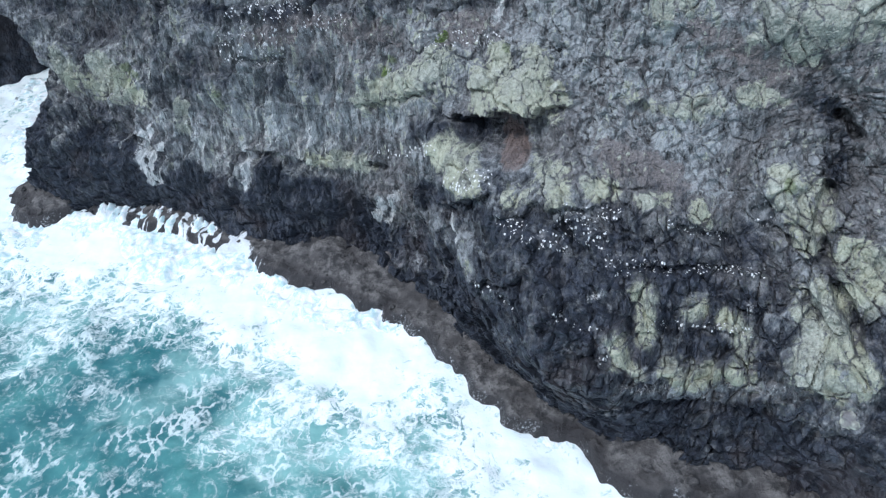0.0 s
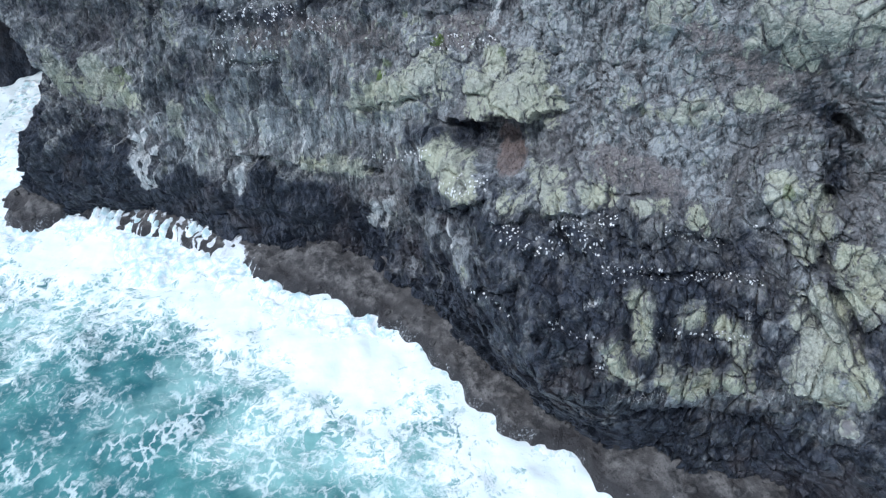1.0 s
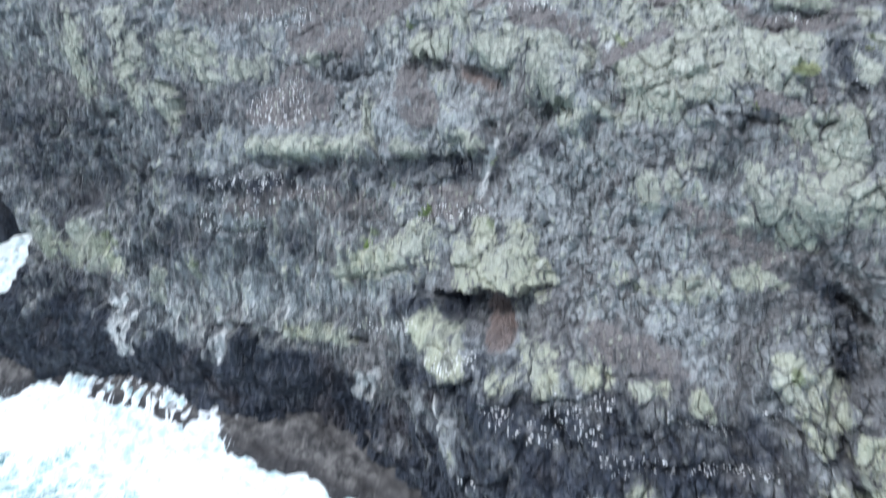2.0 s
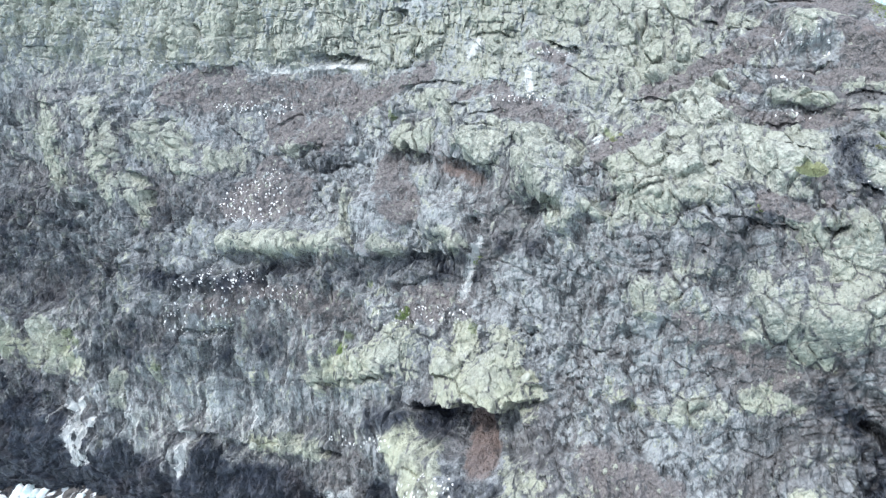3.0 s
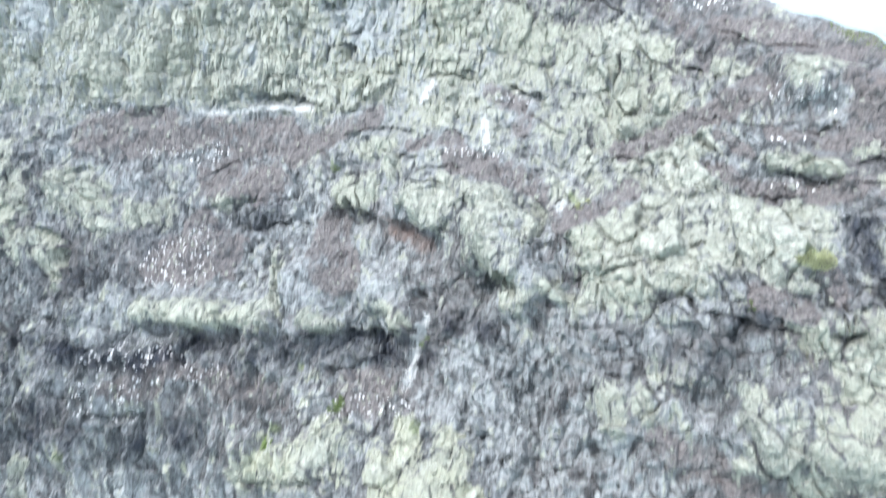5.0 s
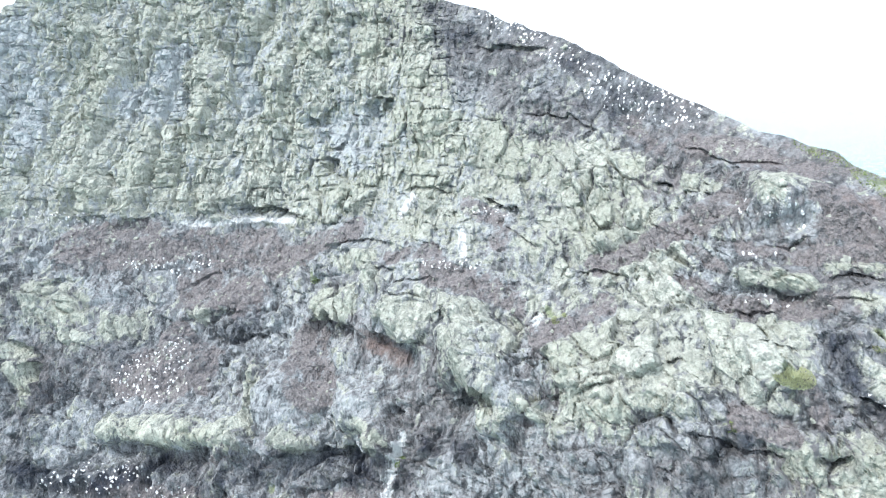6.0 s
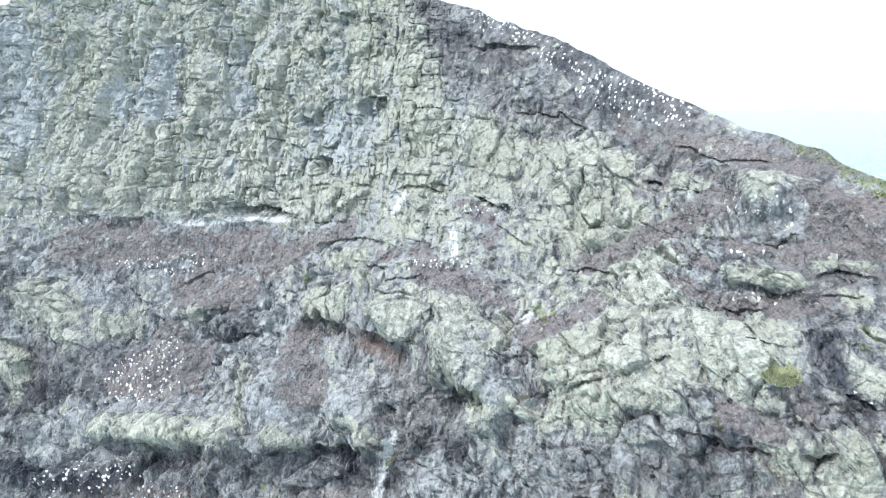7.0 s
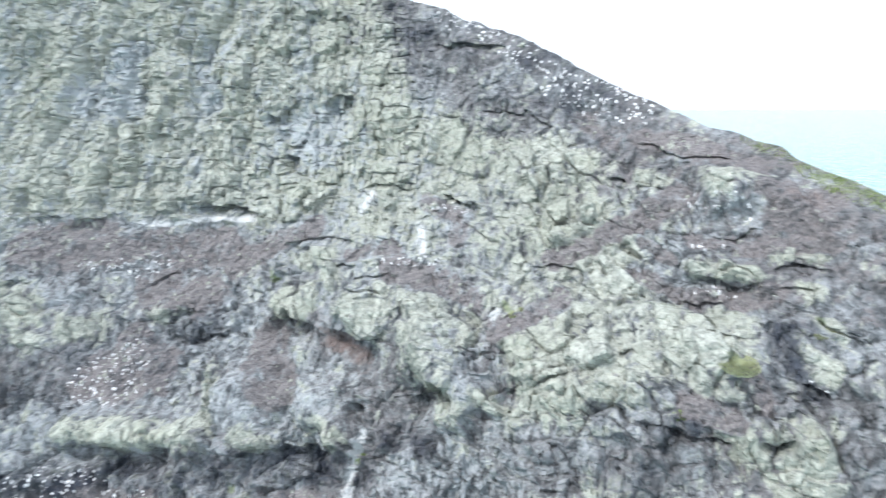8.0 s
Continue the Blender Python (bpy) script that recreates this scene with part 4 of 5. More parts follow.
undercut([(5.1, 48.6), (8.8, 49.8)], 0.30, 0.6)
undercut([(19.0, 48.4), (21.2, 48.5)], 0.26, 0.7)
undercut([(17.2, 45.6), (20.0, 47.0)], 0.26, 0.7)
undercut([(21.5, 47.9), (22.8, 48.8)], 0.25, 0.6)
undercut([(13.5, 53.4), (16.1, 52.5)], 0.29, 0.5)
undercut([(19.9, 45.6), (21.8, 46.1)], 0.25, 0.6)
undercut([(-28.1, 45.7), (-24.4, 46.2)], 0.42, 0.6)
undercut([(-9.7, 42.3), (-5.7, 43.4)], 0.39, 0.6)
damp_shade([(-29.3, 43.2), (-27.8, 39.4), (-25.0, 35.8)], 2.96, 0.32)
damp_shade([(-21.9, 40.4), (-14.0, 41.1), (-8.9, 42.3)], 2.47, 0.28)
damp_shade([(30.1, 50.8), (28.4, 47.2), (29.3, 46.3)], 1.08, 0.3)
# relief of the face: lumps, crisp blocks between joints, upright ribs on the top wall, sloping beds towards the low end
LICH = fields["lichen"]
upper = ease(V, 47, 53) * (1 - ease(U, 22, 30))
field = ease(U, 2, 12) * ease(V, 38, 44) * (1 - 0.6 * ease(U, 25, 30))
middle = (1 - ease(U, 0, 8)) * ease(V, 22, 30) * (1 - ease(V, 46, 50))
LICH += (1 - LICH) * np.clip(0.70 * upper + 0.42 * field * (1 - upper) + 0.14 * middle, 0, 1) * (1 - fields["soil"]) * (1 - 0.75 * ease(U, 4, 12) * (1 - ease(top[None, :] - V, 6, 13)))
fields["soil"] *= 0.62 + 0.38 * ease(fbm(U, Y0, V, 2.4, 4, seed=66), -0.3, 0.3)
LICH *= 1 - 0.9 * ease(fields["soil"], 0.2, 0.75)
fields["soil"] = np.maximum(fields["soil"], (0.12 + 0.26 * ease(U, 18, 26)) * ease(U, 4, 14) * (1 - ease(top[None, :] - V, 6, 14)))
band = (V - 0.42 * U + 2.0 * fbm(U, Y0, V, 3.0, 3, seed=64)) / 4.6
band = band - np.floor(band)
earthy = 0.35 * field * (1 - upper) * ease(band, 0.0, 0.12) * (1 - ease(band, 0.22, 0.42)) * (1 - LICH)
fields["soil"] = np.maximum(fields["soil"], earthy)
comb = (1 - ease(U, -10, -2)) * ease(V, 14, 19) * (1 - ease(V, 26, 31)) * ease(fbm(U, Y0, V, 5.0, 3, seed=63), -0.25, 0.35)
fields["green"] = np.maximum(fields["green"], 0.62 * ease(U, 29, 34) * (1 - ease(top[None, :] - V, 0.5, 1.8)))
LICH *= 1 - fields["bare"]
PALE = np.clip(fields["pale"] + 0.75 * upper + 0.2 * field + 0.5 * middle * ease(U, -34, -12) + 0.45 * comb + 0.28 * ease(V, 26, 34), 0, 1)
SKYLINE = ease(U, -4, 8) * (1 - ease(top[None, :] - V, 6, 12))
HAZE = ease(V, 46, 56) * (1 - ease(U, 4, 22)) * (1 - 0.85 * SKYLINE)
PALE = PALE * (1 - 0.8 * SKYLINE)
YOLK = 1 - 0.85 * ease(V, 24, 42)
big = fbm(U, Y0, V, 9.0, 3, seed=1) * 0.7 + fbm(U, Y0, V, 3.2, 3, seed=5, ridged=True) * 0.22 - 0.1
wx, wy, wz = (fbm(U, Y0, V, 2.5, 3, seed=s) * 0.24 for s in (21, 22, 23))


def joint_of(d, wide):
    return np.exp(-d / wide)


m1, m2, mwho, mlean = cells(U + 1.5 * wx, Y0 * 0.5 + wy, V * 0.85 + 1.5 * wz, 2.7, 27)
slabs = ((mwho - 0.5) * 0.95 + mlean * 1.4) * ease(m2 - m1, 0.0, 0.07) - 0.34 * joint_of(m2 - m1, 0.03)
f1, f2, who, lean = cells(U + wx, Y0 * 0.6 + wy, V * 0.75 + wz, 1.25, 31)
blocks = ((who - 0.5) * 0.85 + lean * 1.5) * ease(f2 - f1, 0.0, 0.09) - 0.24 * joint_of(f2 - f1, 0.05)
g1, g2, gwho, glean = cells(U + wx * 0.8, Y0 * 0.6 + wy, V * 0.5 + wz * 0.8, 0.5, 41)
small = ((gwho - 0.5) * 0.55 + glean * 0.85) * ease(g2 - g1, 0.0, 0.12) - 0.07 * joint_of(g2 - g1, 0.08)
wall = ease(V, 48, 54) * (1 - ease(U, 8, 20))


def courses(u, v, width, height, seed):
    """Stacked blocks in columns: height of each block's face and how near a point is to a crack."""
    a = (u + 1.3 * wx + 0.9 * fbm(U, Y0, V, 7.0, 2, seed=seed + 9)) / width
    col = np.floor(a).astype(np.int64)
    b = (v + 1.2 * wz) / height + 7.0 * lattice(col, col * 0, col * 0, seed)
    row = np.floor(b).astype(np.int64)
    fa, fb = a - col, b - row
    ea, eb = np.minimum(fa, 1 - fa) * width, np.minimum(fb, 1 - fb) * height
    keep_a, keep_b = lattice(col, row, col * 0, seed + 2) > 0.25, lattice(col, row, col * 0, seed + 3) > 0.4
    edge = np.minimum(np.where(keep_a, ea, ea + 0.12), np.where(keep_b, eb, eb + 0.15))
    push = (lattice(col, row, col * 0, seed + 4) - 0.5) + 0.7 * (lattice(col, col * 0, col * 0, seed + 5) - 0.5)
    tip = (lattice(col, row, col * 0, seed + 6) - 0.5) * (fa - 0.5) + (lattice(col, row, col * 0, seed + 7) - 0.3) * (fb - 0.5)
    return (push * 0.6 + tip * 0.8) * ease(edge, 0, 0.12) - 0.26 * joint_of(edge, 0.07), edge


stack, stack_edge = courses(U, V, 1.7, 1.5, 210)
stack2, stack2_edge = courses(U, V, 0.75, 0.8, 230)
slant, slant_edge = courses(U + 0.3 * V, V - 0.42 * U, 1.9, 1.0, 250)
flag, flag_edge = courses(U + 0.2 * V, V - 0.55 * U, 1.0, 0.55, 270)
flank = ease(U, 0, 10) * ease(V, 24, 30) * (1 - ease(V, 40, 45)) * (1 - 0.7 * LICH)
slab = field * (1 - wall) * (1 - ease(V - top[None, :], -8, -3)) * (1 - 0.75 * fields["lichen"])
r1, r2, rwho, _ = cells(U + 2 * wx, U * 0 + 3.0, V * 0.15 + wz * 0.4, 3.4, 51)
ribs = 0.85 * ((0.6 - r1) * 2.0 + (rwho - 0.5) * 2.0 * ease(r2 - r1, 0.0, 0.2) - 0.9 * (1 - ease(r2 - r1, 0.0, 0.18))) * wall
flutes = fbm(U + wx, Y0 * 0.5, V * 0.14, 1.5, 3, seed=57, ridged=True) * 0.8 * (1 - ease(U, -8, 4)) * (1 - ease(V, 32, 40)) * ease(V, 12, 16)
grain = fbm(U, Y0, V, 0.9, 3, seed=61) * 0.09
calm = 1 - 0.8 * fields["soil"] - 0.25 * fields["rust"]
rubble = fields["soil"] * (0.24 * fbm(U + 0.5 * V, Y0, V - 0.35 * U, 1.5, 4, seed=67, ridged=True) + 0.3 * small)
VARY = 0.6 + 0.6 * ease(fbm(U, Y0, V, 7.0, 3, seed=68), -0.4, 0.5)
wet_line = np.interp(U, [-80, -52, -43.6, -37.7, -31.7, -24, -17, -11.5, -6.4, 0.8, 3.2, 5.4, 8.2, 13.7, 20, 26, 30.5, 56], [27, 25, 22.5, 19.3, 17.8, 19.6, 21, 19, 17, 20.5, 19.5, 16.5, 16, 16.2, 16, 17.2, 18.4, 22])
WET_SHADE = 1 - ease(V - wet_line + 1.6 * ROUGH, -3.5, 2.0)
BUTT = ease(U, 0, 5) * (1 - 0.15 * ease(U, 17, 24)) * (1 - ease(V, 24, 31))
WET_SHADE = np.maximum(WET_SHADE, 0.8 * BUTT * (1 - 0.75 * LICH))
# hollows and undercuts blackened by depth: their shade goes into the colour mask
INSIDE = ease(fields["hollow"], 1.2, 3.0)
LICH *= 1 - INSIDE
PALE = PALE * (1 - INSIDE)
WET_SHADE = np.maximum(WET_SHADE, (0.35 + 0.4 * (1 - ease(V, 24, 30))) * INSIDE * (1 - ease(V, 40, 48)))
WET_SHADE = np.maximum(WET_SHADE, 0.34 * SKYLINE * ease(U, 2, 8) * (1 - ease(U, 21, 26)) * (1 - ease(top[None, :] - V, 4, 8)))
SEEP = (1 - ease(U, -36, -16)) * (1 - ease(V, 36, 44))
PALE = PALE * (1 - 0.4 * SEEP)
WET_SHADE = np.maximum(WET_SHADE, 0.55 * SEEP * (1 - 0.8 * LICH) * (1 - 0.7 * fields["pale"]))
WET_SHADE = np.maximum(WET_SHADE, fields["damp_shade"] * (1 - 0.6 * LICH))
WET_SHADE = WET_SHADE * (1 - 0.9 * fields["rust"]) * (1 - 0.6 * fields["streak"]) * (1 - 0.4 * comb)
rim = ease(top[None, :] - V, 0, 4)
quiet = 1 - 0.35 * ease(U, 4, 12) * (1 - ease(top[None, :] - V, 5, 13))
DRIPS = (1 - ease(U, -10, 0)) * (1 - ease(V, 28, 34)) * ease(V, 13, 17)
broken = (1 - 0.45 * DRIPS) * (1 - 0.6 * ease(fields["bulge"], 0.9, 2.2)) * (1 - wall) * (slabs * (0.55 + 0.45 * fields["lichen"] + 0.25 * WET_SHADE) * (1 - 0.4 * slab) + VARY * (blocks * (0.65 + 0.3 * BUTT) + small * (0.8 - 0.25 * LICH)))
H = (big * rim + calm * quiet * (broken * rim + 0.55 * flank * flag + 0.8 * slab * slant + wall * (0.55 * slabs + stack * 0.9 + stack2 * 0.65 + small * 0.6)) + ribs + flutes + grain + rubble
     + 0.35 * LICH * (0.4 + 0.6 * rim) + fields["bulge"] * rim - 0.3)
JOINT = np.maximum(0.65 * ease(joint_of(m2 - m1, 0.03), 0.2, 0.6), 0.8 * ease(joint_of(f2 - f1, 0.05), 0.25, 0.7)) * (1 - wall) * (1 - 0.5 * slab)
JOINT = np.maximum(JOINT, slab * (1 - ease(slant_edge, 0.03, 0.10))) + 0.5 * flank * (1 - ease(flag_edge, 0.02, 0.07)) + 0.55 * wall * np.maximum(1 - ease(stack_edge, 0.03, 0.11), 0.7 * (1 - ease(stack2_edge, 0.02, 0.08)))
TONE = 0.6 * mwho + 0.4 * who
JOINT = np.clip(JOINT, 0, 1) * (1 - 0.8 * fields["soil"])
HO = fields["hollow"]
X, Y, Z = U + (OUT[0] + 0.3 * wall) * H + 0.45 * HO, Y0 + (OUT[1] - 0.2 * wall) * H + 0.85 * HO, V + (OUT[2] - 0.4 * wall) * H * rim  - 0.4 * (1 - ease(V, 32, 50)) * HO
# the far side of the ridge falls away behind the skyline
back = np.linspace(0, 1, NB + 1)[1:, None] ** 1.6
rough_back = fbm(U[:NB] * 1.0, back * 40 + 7, back * 9, 7.0, 3, seed=77)
Xb = X[-1][None, :] + 0 * back
Yb = Y[-1][None, :] + 95 * back + 0.6 * rough_back * ease(back, 0, 0.1)
Zb = Z[-1][None, :] + (1.2 * np.sin(np.clip(back * 12, 0, np.pi)) * 0.4 - top[None, :] * back**1.15) + 0.6 * rough_back * ease(back, 0, 0.1)
pad = lambda a, v: np.concatenate([a, np.full((NB, NU), v, np.float32)])
masks = {k: pad(fields[k], 0.0) for k in ("lichen", "rust", "green", "streak", "specks")}
masks["soil"], masks["pale"], masks["wet_shade"], masks["joint"], masks["comb"], masks["haze"], masks["yolk"] = pad(fields["soil"], 0.6), pad(PALE, 0.3), pad(WET_SHADE, 0.0), pad(JOINT, 0.0), pad(comb, 0.0), pad(HAZE, 0.0), pad(YOLK, 0.0)
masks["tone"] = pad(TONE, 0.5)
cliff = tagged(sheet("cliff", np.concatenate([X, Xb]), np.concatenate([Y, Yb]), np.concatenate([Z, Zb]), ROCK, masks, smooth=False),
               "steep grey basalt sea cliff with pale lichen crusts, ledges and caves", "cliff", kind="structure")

# ---------------------------------------------------------------- the next headland behind the channel
hu = np.linspace(-170, -61, 260)
hv = np.linspace(0, 1, 120)
HU, HS = np.meshgrid(hu, hv)
HV = 5 + HS * (44 + 6 * np.sin(HU * 0.07))
HY = 102 + 0.12 * (HU + 61) + 0.55 * HV + 12 * np.exp(-((HU + 64) / 5) ** 2)
hh = fbm(HU, HY, HV, 10, 5, seed=90, ridged=True) * 1.8
k1, _, _, kl = cells(HU, HY, HV, 3.0, 95)
hh = hh + (0.6 - k1) * 0.8 + kl * 2
zero = np.zeros(HU.shape)
tagged(sheet("headland", HU, HY - hh, HV, ROCK, {"lichen": zero, "pale": zero, "tone": zero, "haze": zero, "yolk": zero, "joint": zero, "comb": zero, "soil": zero, "rust": zero, "green": zero, "streak": zero, "specks": zero, "wet_shade": 1 - 0.5 * ease(HV, 28, 46)}),
       "dark wet basalt headland across the channel", "headland", kind="structure")

# ---------------------------------------------------------------- shore: a brown wave-cut shelf and the sea
SEA = 8.0
SHORE = [(-130, 103), (-87, 108), (-75, 105.5), (-64, 104.5), (-60.5, 100), (-60, 92), (-56.5, 80), (-55.5, 74), (-52, 67.6), (-46, 68.2), (-40, 66.2), (-34.5, 65), (-30, 63.8), (-23.4, 61), (-20, 57.3), (-16.5, 54.6),
         (-12, 52.2), (-6.3, 52), (-4.4, 49.6), (-2.4, 46.8), (0.9, 43.9), (4, 41.1), (5.8, 38.2), (9.1, 35.1), (13.1, 32.4), (16, 30.8), (21.5, 28.4), (30.5, 24), (45, 12), (60, -6), (70, -20)]


def along_shore(step):
    """Points every step metres along the shore, with the way inland."""
    pts = np.array(SHORE, float)
    run = np.concatenate([[0], np.cumsum(np.hypot(*np.diff(pts, axis=0).T))])
    s = np.arange(0, run[-1], step)
    x, y = np.interp(s, run, pts[:, 0]), np.interp(s, run, pts[:, 1])
    k = np.hanning(int(5 / step) | 1)
    k /= k.sum()
    n = len(k) // 2
    x, y = (np.convolve(np.pad(a, n, mode="edge"), k, "valid") for a in (x, y))
    tx, ty = np.gradient(x), np.gradient(y)
    d = np.hypot(tx, ty)
    return s, x, y, -ty / d, tx / d


s, sx, sy, inx, iny = along_shore(0.14)
keep = (sx > -60) & (sy < 93)
s, sx, sy, inx, iny = (a[keep] for a in (s, sx, sy, inx, iny))
across = np.linspace(-1.8, 7.0, 64)
SS, AC = np.meshgrid(s, across)
wob = 1.5 * fbm(SS, AC * 0, AC * 0 + 5, 6.0, 4, seed=101)
px, py = sx[None, :] + inx[None, :] * (AC + 1.1 * wob), sy[None, :] + iny[None, :] * (AC + 1.1 * wob)
q1, q2, qw, ql = cells(px, py, px * 0, 1.3, 103)
pz = SEA - 0.9 + 2.1 * ease(AC, -1.2, 1.0) + 0.28 * np.maximum(AC, 0) + 0.45 * fbm(px, py, px * 0, 2.6, 4, seed=105) + 0.12 * ql + 0.12 * (qw - 0.5) * ease(q2 - q1, 0, 0.2)
STREAM = ease(fbm(SS + 1.2 * fbm(SS, AC, AC * 0, 2.0, 3, seed=111), AC * 0.12, AC * 0, 0.55, 3, seed=110), -0.15, 0.6)
STREAM *= 1.35 * ease(px, -45, -40) * (1 - ease(px, -24, -18)) * (1 - ease(AC, 4.0, 6.5)) + 0.35 * (1 - ease(AC, 0.0, 1.6))
shelf = tagged(sheet("shore_shelf", px, py, pz, SHELF, {"wash": 1 - ease(pz - SEA, 0.9, 2.3), "stream": STREAM}), "brown wave-cut rock shelf at the foot of the cliff", "rock shelf", kind="structure")


def axis(lo, hi, step, far_lo, far_hi):
    mid = np.arange(lo, hi, step)
    grow = step * 1.22 ** np.arange(1, 60)
    a, b = lo - np.cumsum(grow), hi + np.cumsum(grow)
    return np.concatenate([[far_lo], a[a > far_lo * 0.98][::-1], mid, b[b < far_hi * 0.98], [far_hi]])


wxs, wys = axis(-92, 34, 0.33, -4000, 4000), axis(-2, 122, 0.33, -1500, 4900)
WX, WY = np.meshgrid(wxs, wys)


def seaward(x, y):
    """Metres out to sea from the shore line."""
    pts = np.array(SHORE, float)
    dist, sign = np.full(x.shape, 1e9), np.zeros(x.shape)
    for a, b in zip(pts[:-1], pts[1:]):
        ab = b - a
        t = np.clip(((x - a[0]) * ab[0] + (y - a[1]) * ab[1]) / (ab @ ab), 0, 1)
        d = np.hypot(x - a[0] - t * ab[0], y - a[1] - t * ab[1])
        side = (x - a[0]) * ab[1] - (y - a[1]) * ab[0]
        sign = np.where(d < dist, np.sign(side), sign)
        dist = np.minimum(dist, d)
    return dist * sign


OFF = seaward(WX, WY)
near = 1 - ease(np.hypot(WX + 30, WY - 50), 110, 220)
churn = fbm(WX, WY, WX * 0, 9.0, 4, seed=120)
bil1 = cells(WX, WY, WX * 0 + 0.5, 3.4, 125)[0]
left = 1 - ease(WX, -40, -12)
PATCHES = 0
for a, b, size, k in ((-6, 40, 5, 0.25), (2, 35, 4, 0.2), (-6, 29, 5, -0.15), (-22, 50, 6, 0.2), (-23, 42, 7, -0.28), (-40, 30, 9, -0.25), (-12, 36, 3, -0.2), (-46, 54, 5, -0.12), (-14, 28, 5, -0.15)):
    PATCHES = PATCHES + k * np.exp(-((WX - a) ** 2 + (WY - b) ** 2) / (2 * size * size))
FOAMY = near * np.clip(0.36 * (1 - ease(OFF + 5 * churn, 0, 9 + 4 * left)) + 0.22 * (1 - ease(OFF + 6 * churn, 3 + 4 * left, 17 + 12 * left)) + 0.15 * (1 - ease(OFF, 8, 40)) + 0.04 * left + PATCHES + 0.05, 0, 1.1)
AIR = near * (0.6 * (1 - ease(OFF + 5 * churn, 8, 36)) + 0.05)
swell = near * (0.55 * fbm(WX * 0.7 + WY * 0.5, WY - WX * 0.5, WX * 0, 11.0, 4, seed=130) + 0.3 * fbm(WX, WY, WX * 0, 3.0, 4, seed=135))
WZ = 0.9 * np.maximum(churn, 0) * near * (1 - ease(np.abs(OFF), 2, 6)) + swell * (0.35 + 0.65 * ease(OFF, 0, 8)) + FOAMY * near * (0.45 * (0.6 - bil1) + 0.25) * (1 - ease(OFF, 4, 22))
tagged(sheet("sea", WX, WY, SEA + np.where(near > 0, WZ, 0), WATER, {"foam": FOAMY, "air": AIR}), "turquoise sea churned white with foam against the rocks", "water", kind="structure")

# the heaped surf along the rocks: it rises out of the water where it is thick
gx, gy = np.meshgrid(np.arange(-68, 24, 0.22), np.arange(20, 112, 0.22))
goff = seaward(gx, gy)
thick = 1 - ease(goff + 4.0 * fbm(gx, gy, gx * 0, 9.0, 4, seed=150), -1.0, 4.6 + 4.5 * (1 - ease(gx, -26, -4)))
c1, _, _, _ = cells(gx + fbm(gx, gy, gx * 0, 3.0, 3, seed=152), gy + fbm(gx, gy, gx * 0 + 9, 3.0, 3, seed=153), gx * 0 + 0.5, 2.2, 155)
heap = -0.75 + 1.35 * thick * ease(goff, -5.0, -0.5) + 0.26 * fbm(gx, gy, gx * 0, 3.0, 3, seed=157) + 0.16 * fbm(gx, gy, gx * 0, 0.9, 4, seed=159, ridged=True) + 0.08 * (0.55 - c1) * thick + 0.16 * fbm(gx, gy, gx * 0, 1.8, 4, seed=163) * thick
strand = ease(fbm(0.94 * gx - 0.33 * gy + 0.8 * fbm(gx, gy, gx * 0, 2.5, 3, seed=161), goff * 0.14, gx * 0, 0.7, 3, seed=160), 0.0, 0.6)
climb = ease(gx, -47, -41) * (1 - ease(gx, -28, -21)) * ease(goff, -5.0, -2.0) * (1 - ease(goff, -0.5, 1.0))
heap = np.maximum(heap, climb * (1.0 - 0.28 * np.minimum(goff, 0) + 0.75 * strand) - 2.0 * (1 - climb))
heap = heap - 0.7 * ease(goff, 6, 12)
heap = np.where((goff > 24) | (goff < -5.0), -2.0, heap)
tagged(sheet("surf", gx, gy, SEA + heap, FOAM), "thick white surf heaped against the rock shelf", "foam", kind="stuff")

# ---------------------------------------------------------------- loose things on the face
FX, FY, FZ = X, Y, Z
du = np.stack([np.gradient(a, axis=1) for a in (FX, FY, FZ)], -1)
dv = np.stack([np.gradient(a, axis=0) for a in (FX, FY, FZ)], -1)
NORMAL = np.cross(du, dv)
NORMAL /= np.linalg.norm(NORMAL, axis=-1, keepdims=True) + 1e-9
del du, dv


def on_face(u, v):
    """Place and outward way of the rock surface at the run u and the height v."""
    c = int(np.clip(np.searchsorted(us, u), 0, NU - 1))
    r = int(np.clip((v - 4) / (top[c] - 4) * (NV - 1), 0, NV - 1))
    n = Vector(NORMAL[max(r - 2, 0):r + 3, max(c - 2, 0):c + 3].reshape(-1, 3).mean(0)).normalized()
    return Vector((FX[r, c], FY[r, c], FZ[r, c])), n


def lump(rng, cuts=1, rough=0.28, flat=0.6):
    """A rounded, broken rock about one metre across."""
    bm = bmesh.new()
    bmesh.ops.create_icosphere(bm, subdivisions=cuts, radius=0.5)
    for f in range(4):
        way = Vector((rng.uniform(-1, 1), rng.uniform(-1, 1), rng.uniform(-0.2, 1))).normalized()
        cut = rng.uniform(0.28, 0.42)
        for p in bm.verts:
            d = p.co.dot(way)
            if d > cut:
                p.co -= way * (d - cut) * 0.9
    off = rng.uniform(0, 50)
    for p in bm.verts:
        p.co *= 1 + rough * noise.noise(p.co * 2.4 + Vector((off, off, 0)))
        p.co.z *= flat
    return bm


def mesh_of(name, bm, material):
    me = bpy.data.meshes.new(name)
    bm.to_mesh(me)
    bm.free()
    me.polygons.foreach_set("use_smooth", np.full(len(me.polygons), False))
    me.materials.append(material)
    return me


def stand(p, n, size, spin, sink=0.0):
    q = n.to_track_quat("Z", "Y")
    return Matrix.Translation(p - n * sink) @ q.to_matrix().to_4x4() @ Matrix.Rotation(spin, 4, "Z") @ Matrix.Diagonal((*size, 1))


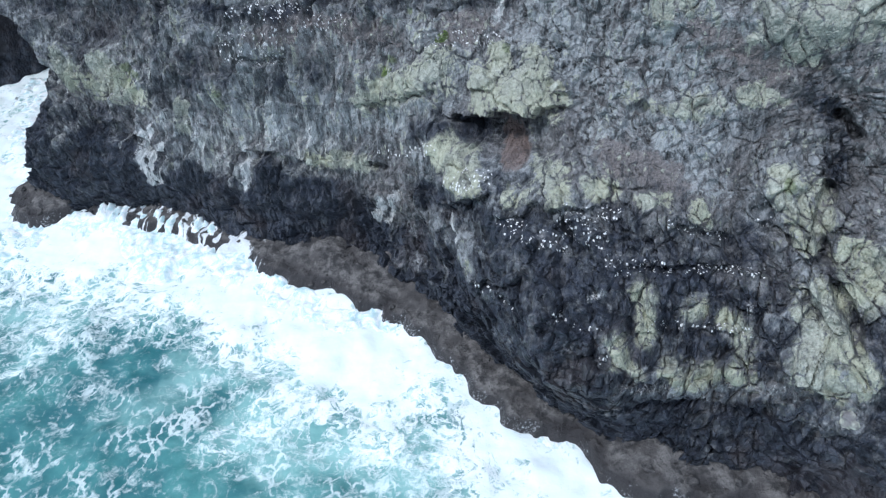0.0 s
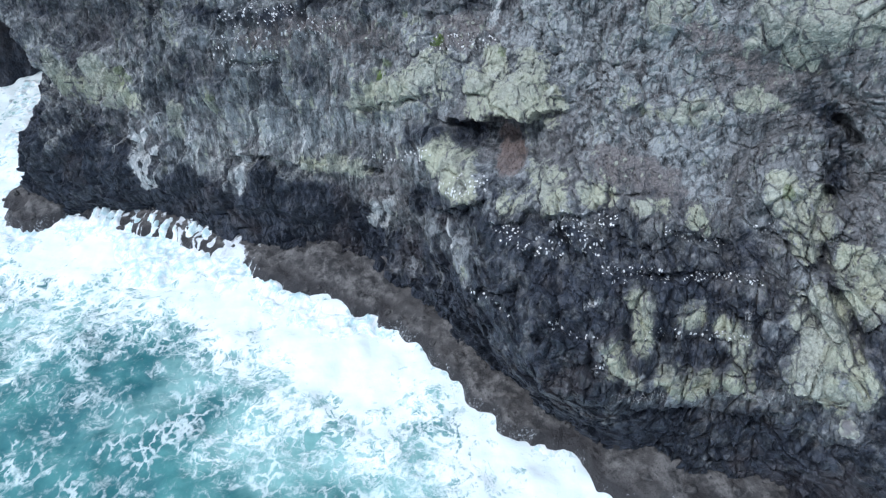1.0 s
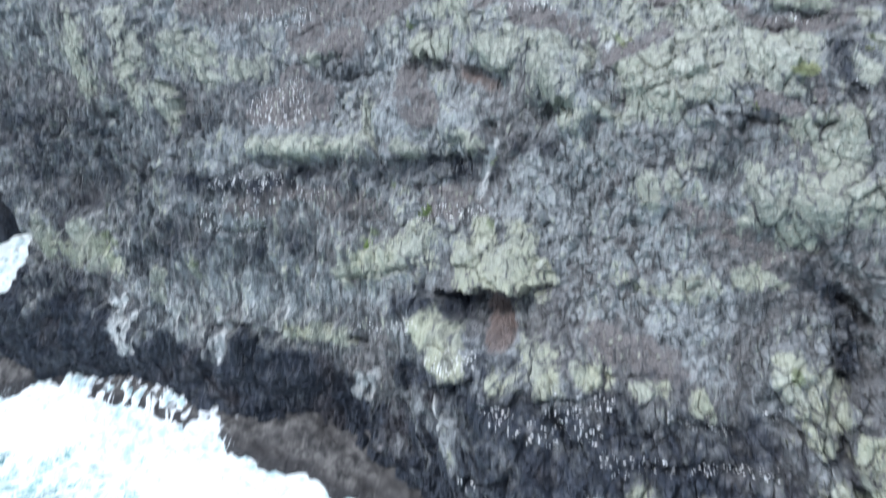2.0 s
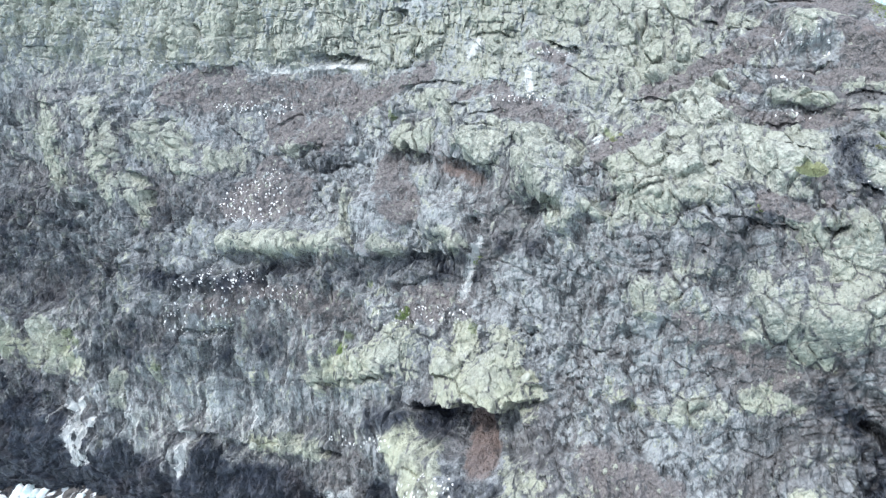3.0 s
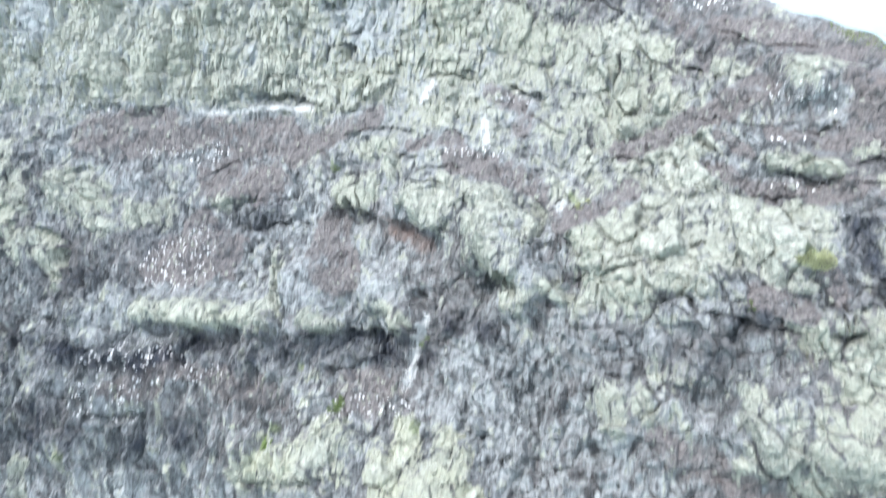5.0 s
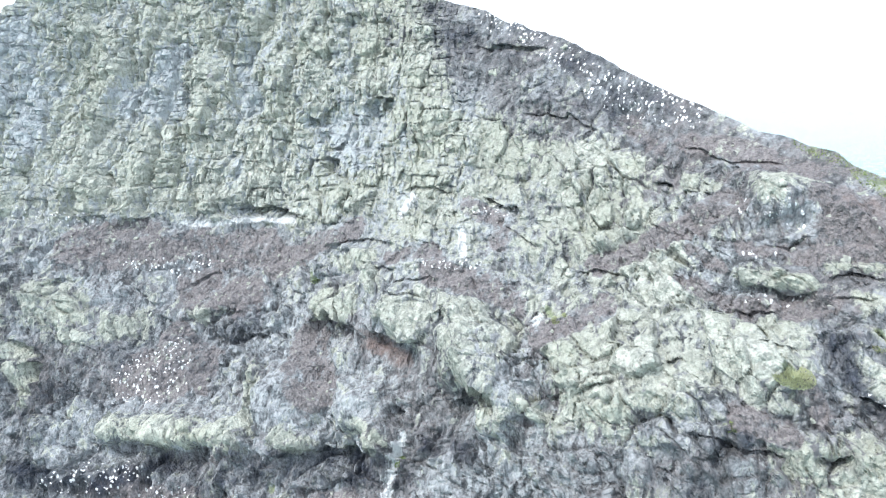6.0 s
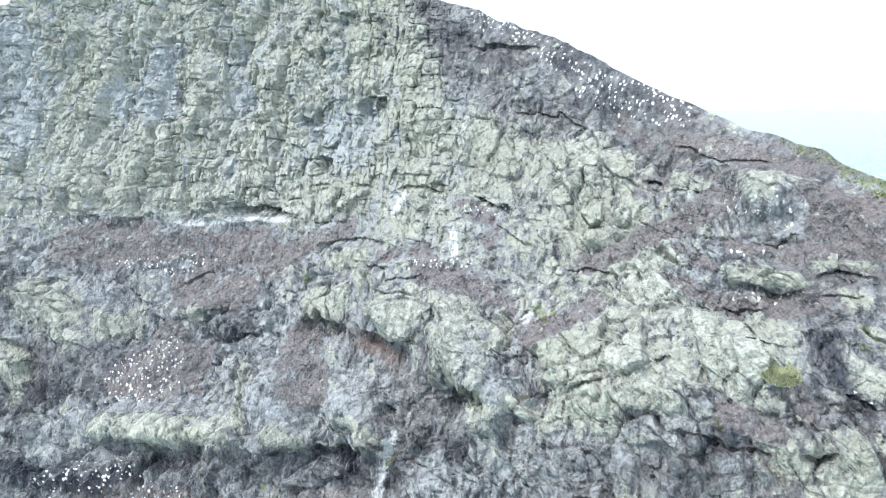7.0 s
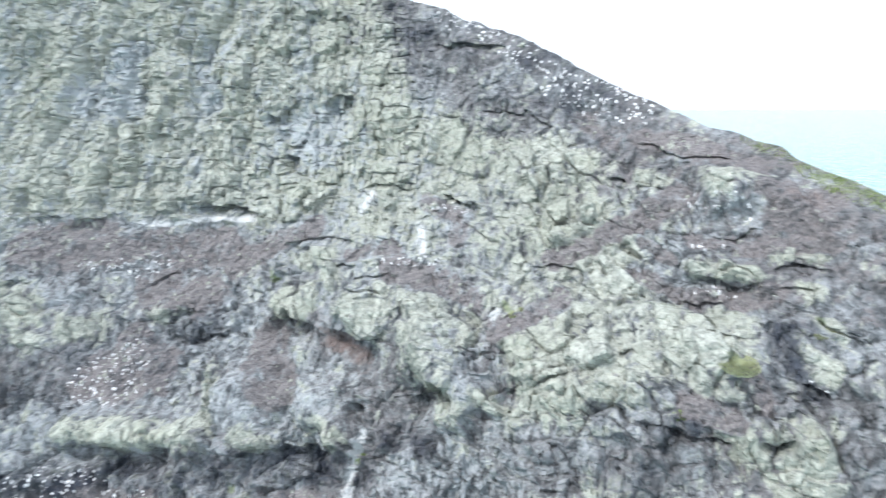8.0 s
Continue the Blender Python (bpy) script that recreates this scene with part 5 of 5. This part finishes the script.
def tuft(name, material, blades, radius, height, rng, label):
    """A cushion of many small leaves."""
    bm = bmesh.new()
    for k in range(blades):
        a, r = rng.uniform(0, 6.283), radius * math.sqrt(rng.random())
        base_p = Vector((r * math.cos(a), r * math.sin(a), -0.06))
        h = height * (1 - 0.6 * (r / radius) ** 2) * rng.uniform(0.6, 1.15)
        lean = Vector((math.cos(a), math.sin(a), 0)) * rng.uniform(0.0, 0.5) * h
        side = Vector((-math.sin(a), math.cos(a), 0)).lerp(Vector((rng.uniform(-1, 1), rng.uniform(-1, 1), 0)), 0.5) * 0.028 * rng.uniform(0.7, 1.6)
        tip = base_p + lean + Vector((0, 0, h))
        v = [bm.verts.new(c) for c in (base_p - side, base_p + side, (base_p + tip) / 2 + side * 1.3, tip, (base_p + tip) / 2 - side * 1.3)]
        bm.faces.new(v)
    return part(name, bm, material)


rng = random.Random(7)
TUFTS = [
    (0.2, 33.2, 0.75, MOSS, "bright green moss cushion on a brown earth ledge"), (-5.8, 30.0, 0.7, MOSS, "green moss cushion above a pale rock fan"),
    (6.3, 37.8, 0.5, MOSS, "small bright green plant at the head of a white stain"), (-1.9, 47.7, 0.55, MOSS, "small green moss patch on the earth slope"),
    (24.1, 46.4, 0.5, MOSS, "yellow-green plant on an earth ledge"), (27.1, 48.8, 1.0, OLIVE, "round olive-green scurvy grass bush on pale rock"),
    (16.7, 48.9, 0.6, OLIVE, "dull green plant patch in a crevice"), (31.3, 50.9, 0.8, OLIVE, "yellow-green plant patch on a pale boulder"),
]
for u, v, r, mat, label in TUFTS:
    p, n = on_face(u, v)
    ob = tuft("moss_cushion" if mat is MOSS else "scurvy_grass", mat, int(1500 * r * r + 300 * r), r, 0.10 * r + 0.10, rng, label)
    ob.matrix_world = stand(p, n.lerp(Vector((0, 0, 1)), 0.4).normalized(), (1, 1, 1), rng.uniform(0, 6))
    tagged(ob, label, "plant")

# turf along the low end of the ridge
bm = bmesh.new()
for k in range(34000):
    u = 30.5 + 22 * rng.random() ** 0.8
    c = int(np.searchsorted(us, u))
    back_off = rng.random() ** 2 * 5 - 0.3 - 1.6 * ease(np.array([u]), 29, 36)[0] * rng.random()
    r = NV - 1 if back_off >= 0 else NV - 1 - int(-back_off / 0.08)
    p = Vector((FX[r, c], FY[r, c] + max(back_off, 0), FZ[r, c] - 0.12 - 0.42 * max(back_off, 0)))
    if value_noise(np.array([u * 0.6]), np.array([back_off]), np.array([2.0]), 5)[0] < -0.25:
        continue
    a, h = rng.uniform(0, 6.283), rng.uniform(0.08, 0.20)
    side = Vector((math.cos(a), math.sin(a), 0)) * 0.06
    tip = p + Vector((rng.uniform(-0.15, 0.15), rng.uniform(-0.15, 0.15), h))
    bm.faces.new([bm.verts.new(q) for q in (p - side, p + side, tip)])
tagged(part("ridge_grass", bm, TURF), "short yellow-green turf along the ridge", "grass", kind="stuff")

# boulders that stand out by themselves
BOULDERS = [
    (33.0, 57.5, 1.0, 0.6, 0.5, "small whitish stone lying on brown earth"),
    (29.6, 18.6, 1.9, 1.6, 1.5, "round pale lichened boulder low on the dark buttress"), (19.0, 67.0, 0.8, 0.7, 1.3, "small upright rock standing on the skyline"),
    (13.5, 65.3, 1.6, 1.3, 1.2, "pinkish grey boulder on the upper slope"),
]
for u, v, a, b_, c_, label in BOULDERS:
    p, n = on_face(u, v)
    bm = lump(rng, 5, 0.32, 1.0)
    for q in bm.verts:
        q.co = Vector((q.co.x * a, q.co.y * c_, q.co.z * b_))
        q.co += q.co.normalized() * (0.16 * noise.fractal(q.co * 1.1, 1.0, 2.0, 4) - 0.10 * (1 - min(1, 6 * abs(noise.noise(q.co * 0.8)))))
    ob = part("boulder", bm, STONE, smooth=True)
    ob.matrix_world = Matrix.Translation(p - n * 0.22 * b_) @ Matrix.Rotation(rng.uniform(-0.3, 0.3), 4, "Z")
    tagged(ob, label, "boulder")

# ---------------------------------------------------------------- single stones set in the face, last
SHAPES = [mesh_of("stone", lump(random.Random(k), 2, 0.3, 0.75), STONE) for k in range(9)]
DARK_SHAPES = [mesh_of("stone", lump(random.Random(40 + k), 2, 0.3, 0.75), SHELF) for k in range(5)]
made = 0
while made < 170:
    u, v = rng.uniform(-44, 33), rng.uniform(16, 70)
    c = int(np.searchsorted(us, u))
    r = int((v - 4) / (top[c] - 4) * (NV - 1))
    if r >= NV - 4 or LICH[r, c] < 0.75 or fields["hollow"][r, c] > 0.3:
        continue
    p, n = on_face(u, v)
    size = rng.uniform(0.4, 1.0)
    ob = new("stone", SHAPES[made % len(SHAPES)])
    ob.parent = cliff
    ob.matrix_world = stand(p, n, (size * rng.uniform(0.8, 1.3), size, size * 0.8), rng.uniform(0, 6.28), 0.26 * size)
    made += 1

# rubble on the earth ledges
made = 0
while made < 120:
    u, v = rng.uniform(-34, 33), rng.uniform(28, 64)
    c = int(np.searchsorted(us, u))
    r = int((v - 4) / (top[c] - 4) * (NV - 1))
    if r >= NV - 4 or fields["soil"][r, c] < 0.6:
        continue
    p, n = on_face(u, v)
    size = rng.uniform(0.14, 0.42)
    ob = new("stone", SHAPES[made % len(SHAPES)])
    ob.parent = cliff
    ob.matrix_world = stand(p, n, (size * rng.uniform(0.8, 1.4), size, size), rng.uniform(0, 6.28), -0.05 * size)
    made += 1

# loose stones on the shelf at the cliff's foot
made = 0
while made < 90:
    c, r = rng.randrange(px.shape[1]), rng.randrange(12, 52)
    if pz[r, c] < SEA + 0.9 or px[r, c] < -56 or px[r, c] > 30:
        continue
    size = 0.25 + 0.7 * rng.random() ** 2
    ob = new("stone", DARK_SHAPES[made % len(DARK_SHAPES)])
    ob.parent = shelf
    ob.matrix_world = stand(Vector((px[r, c], py[r, c], pz[r, c])), Vector((0, 0, 1)), (size * rng.uniform(0.8, 1.4), size, size), rng.uniform(0, 6.28), -0.12 * size)
    made += 1
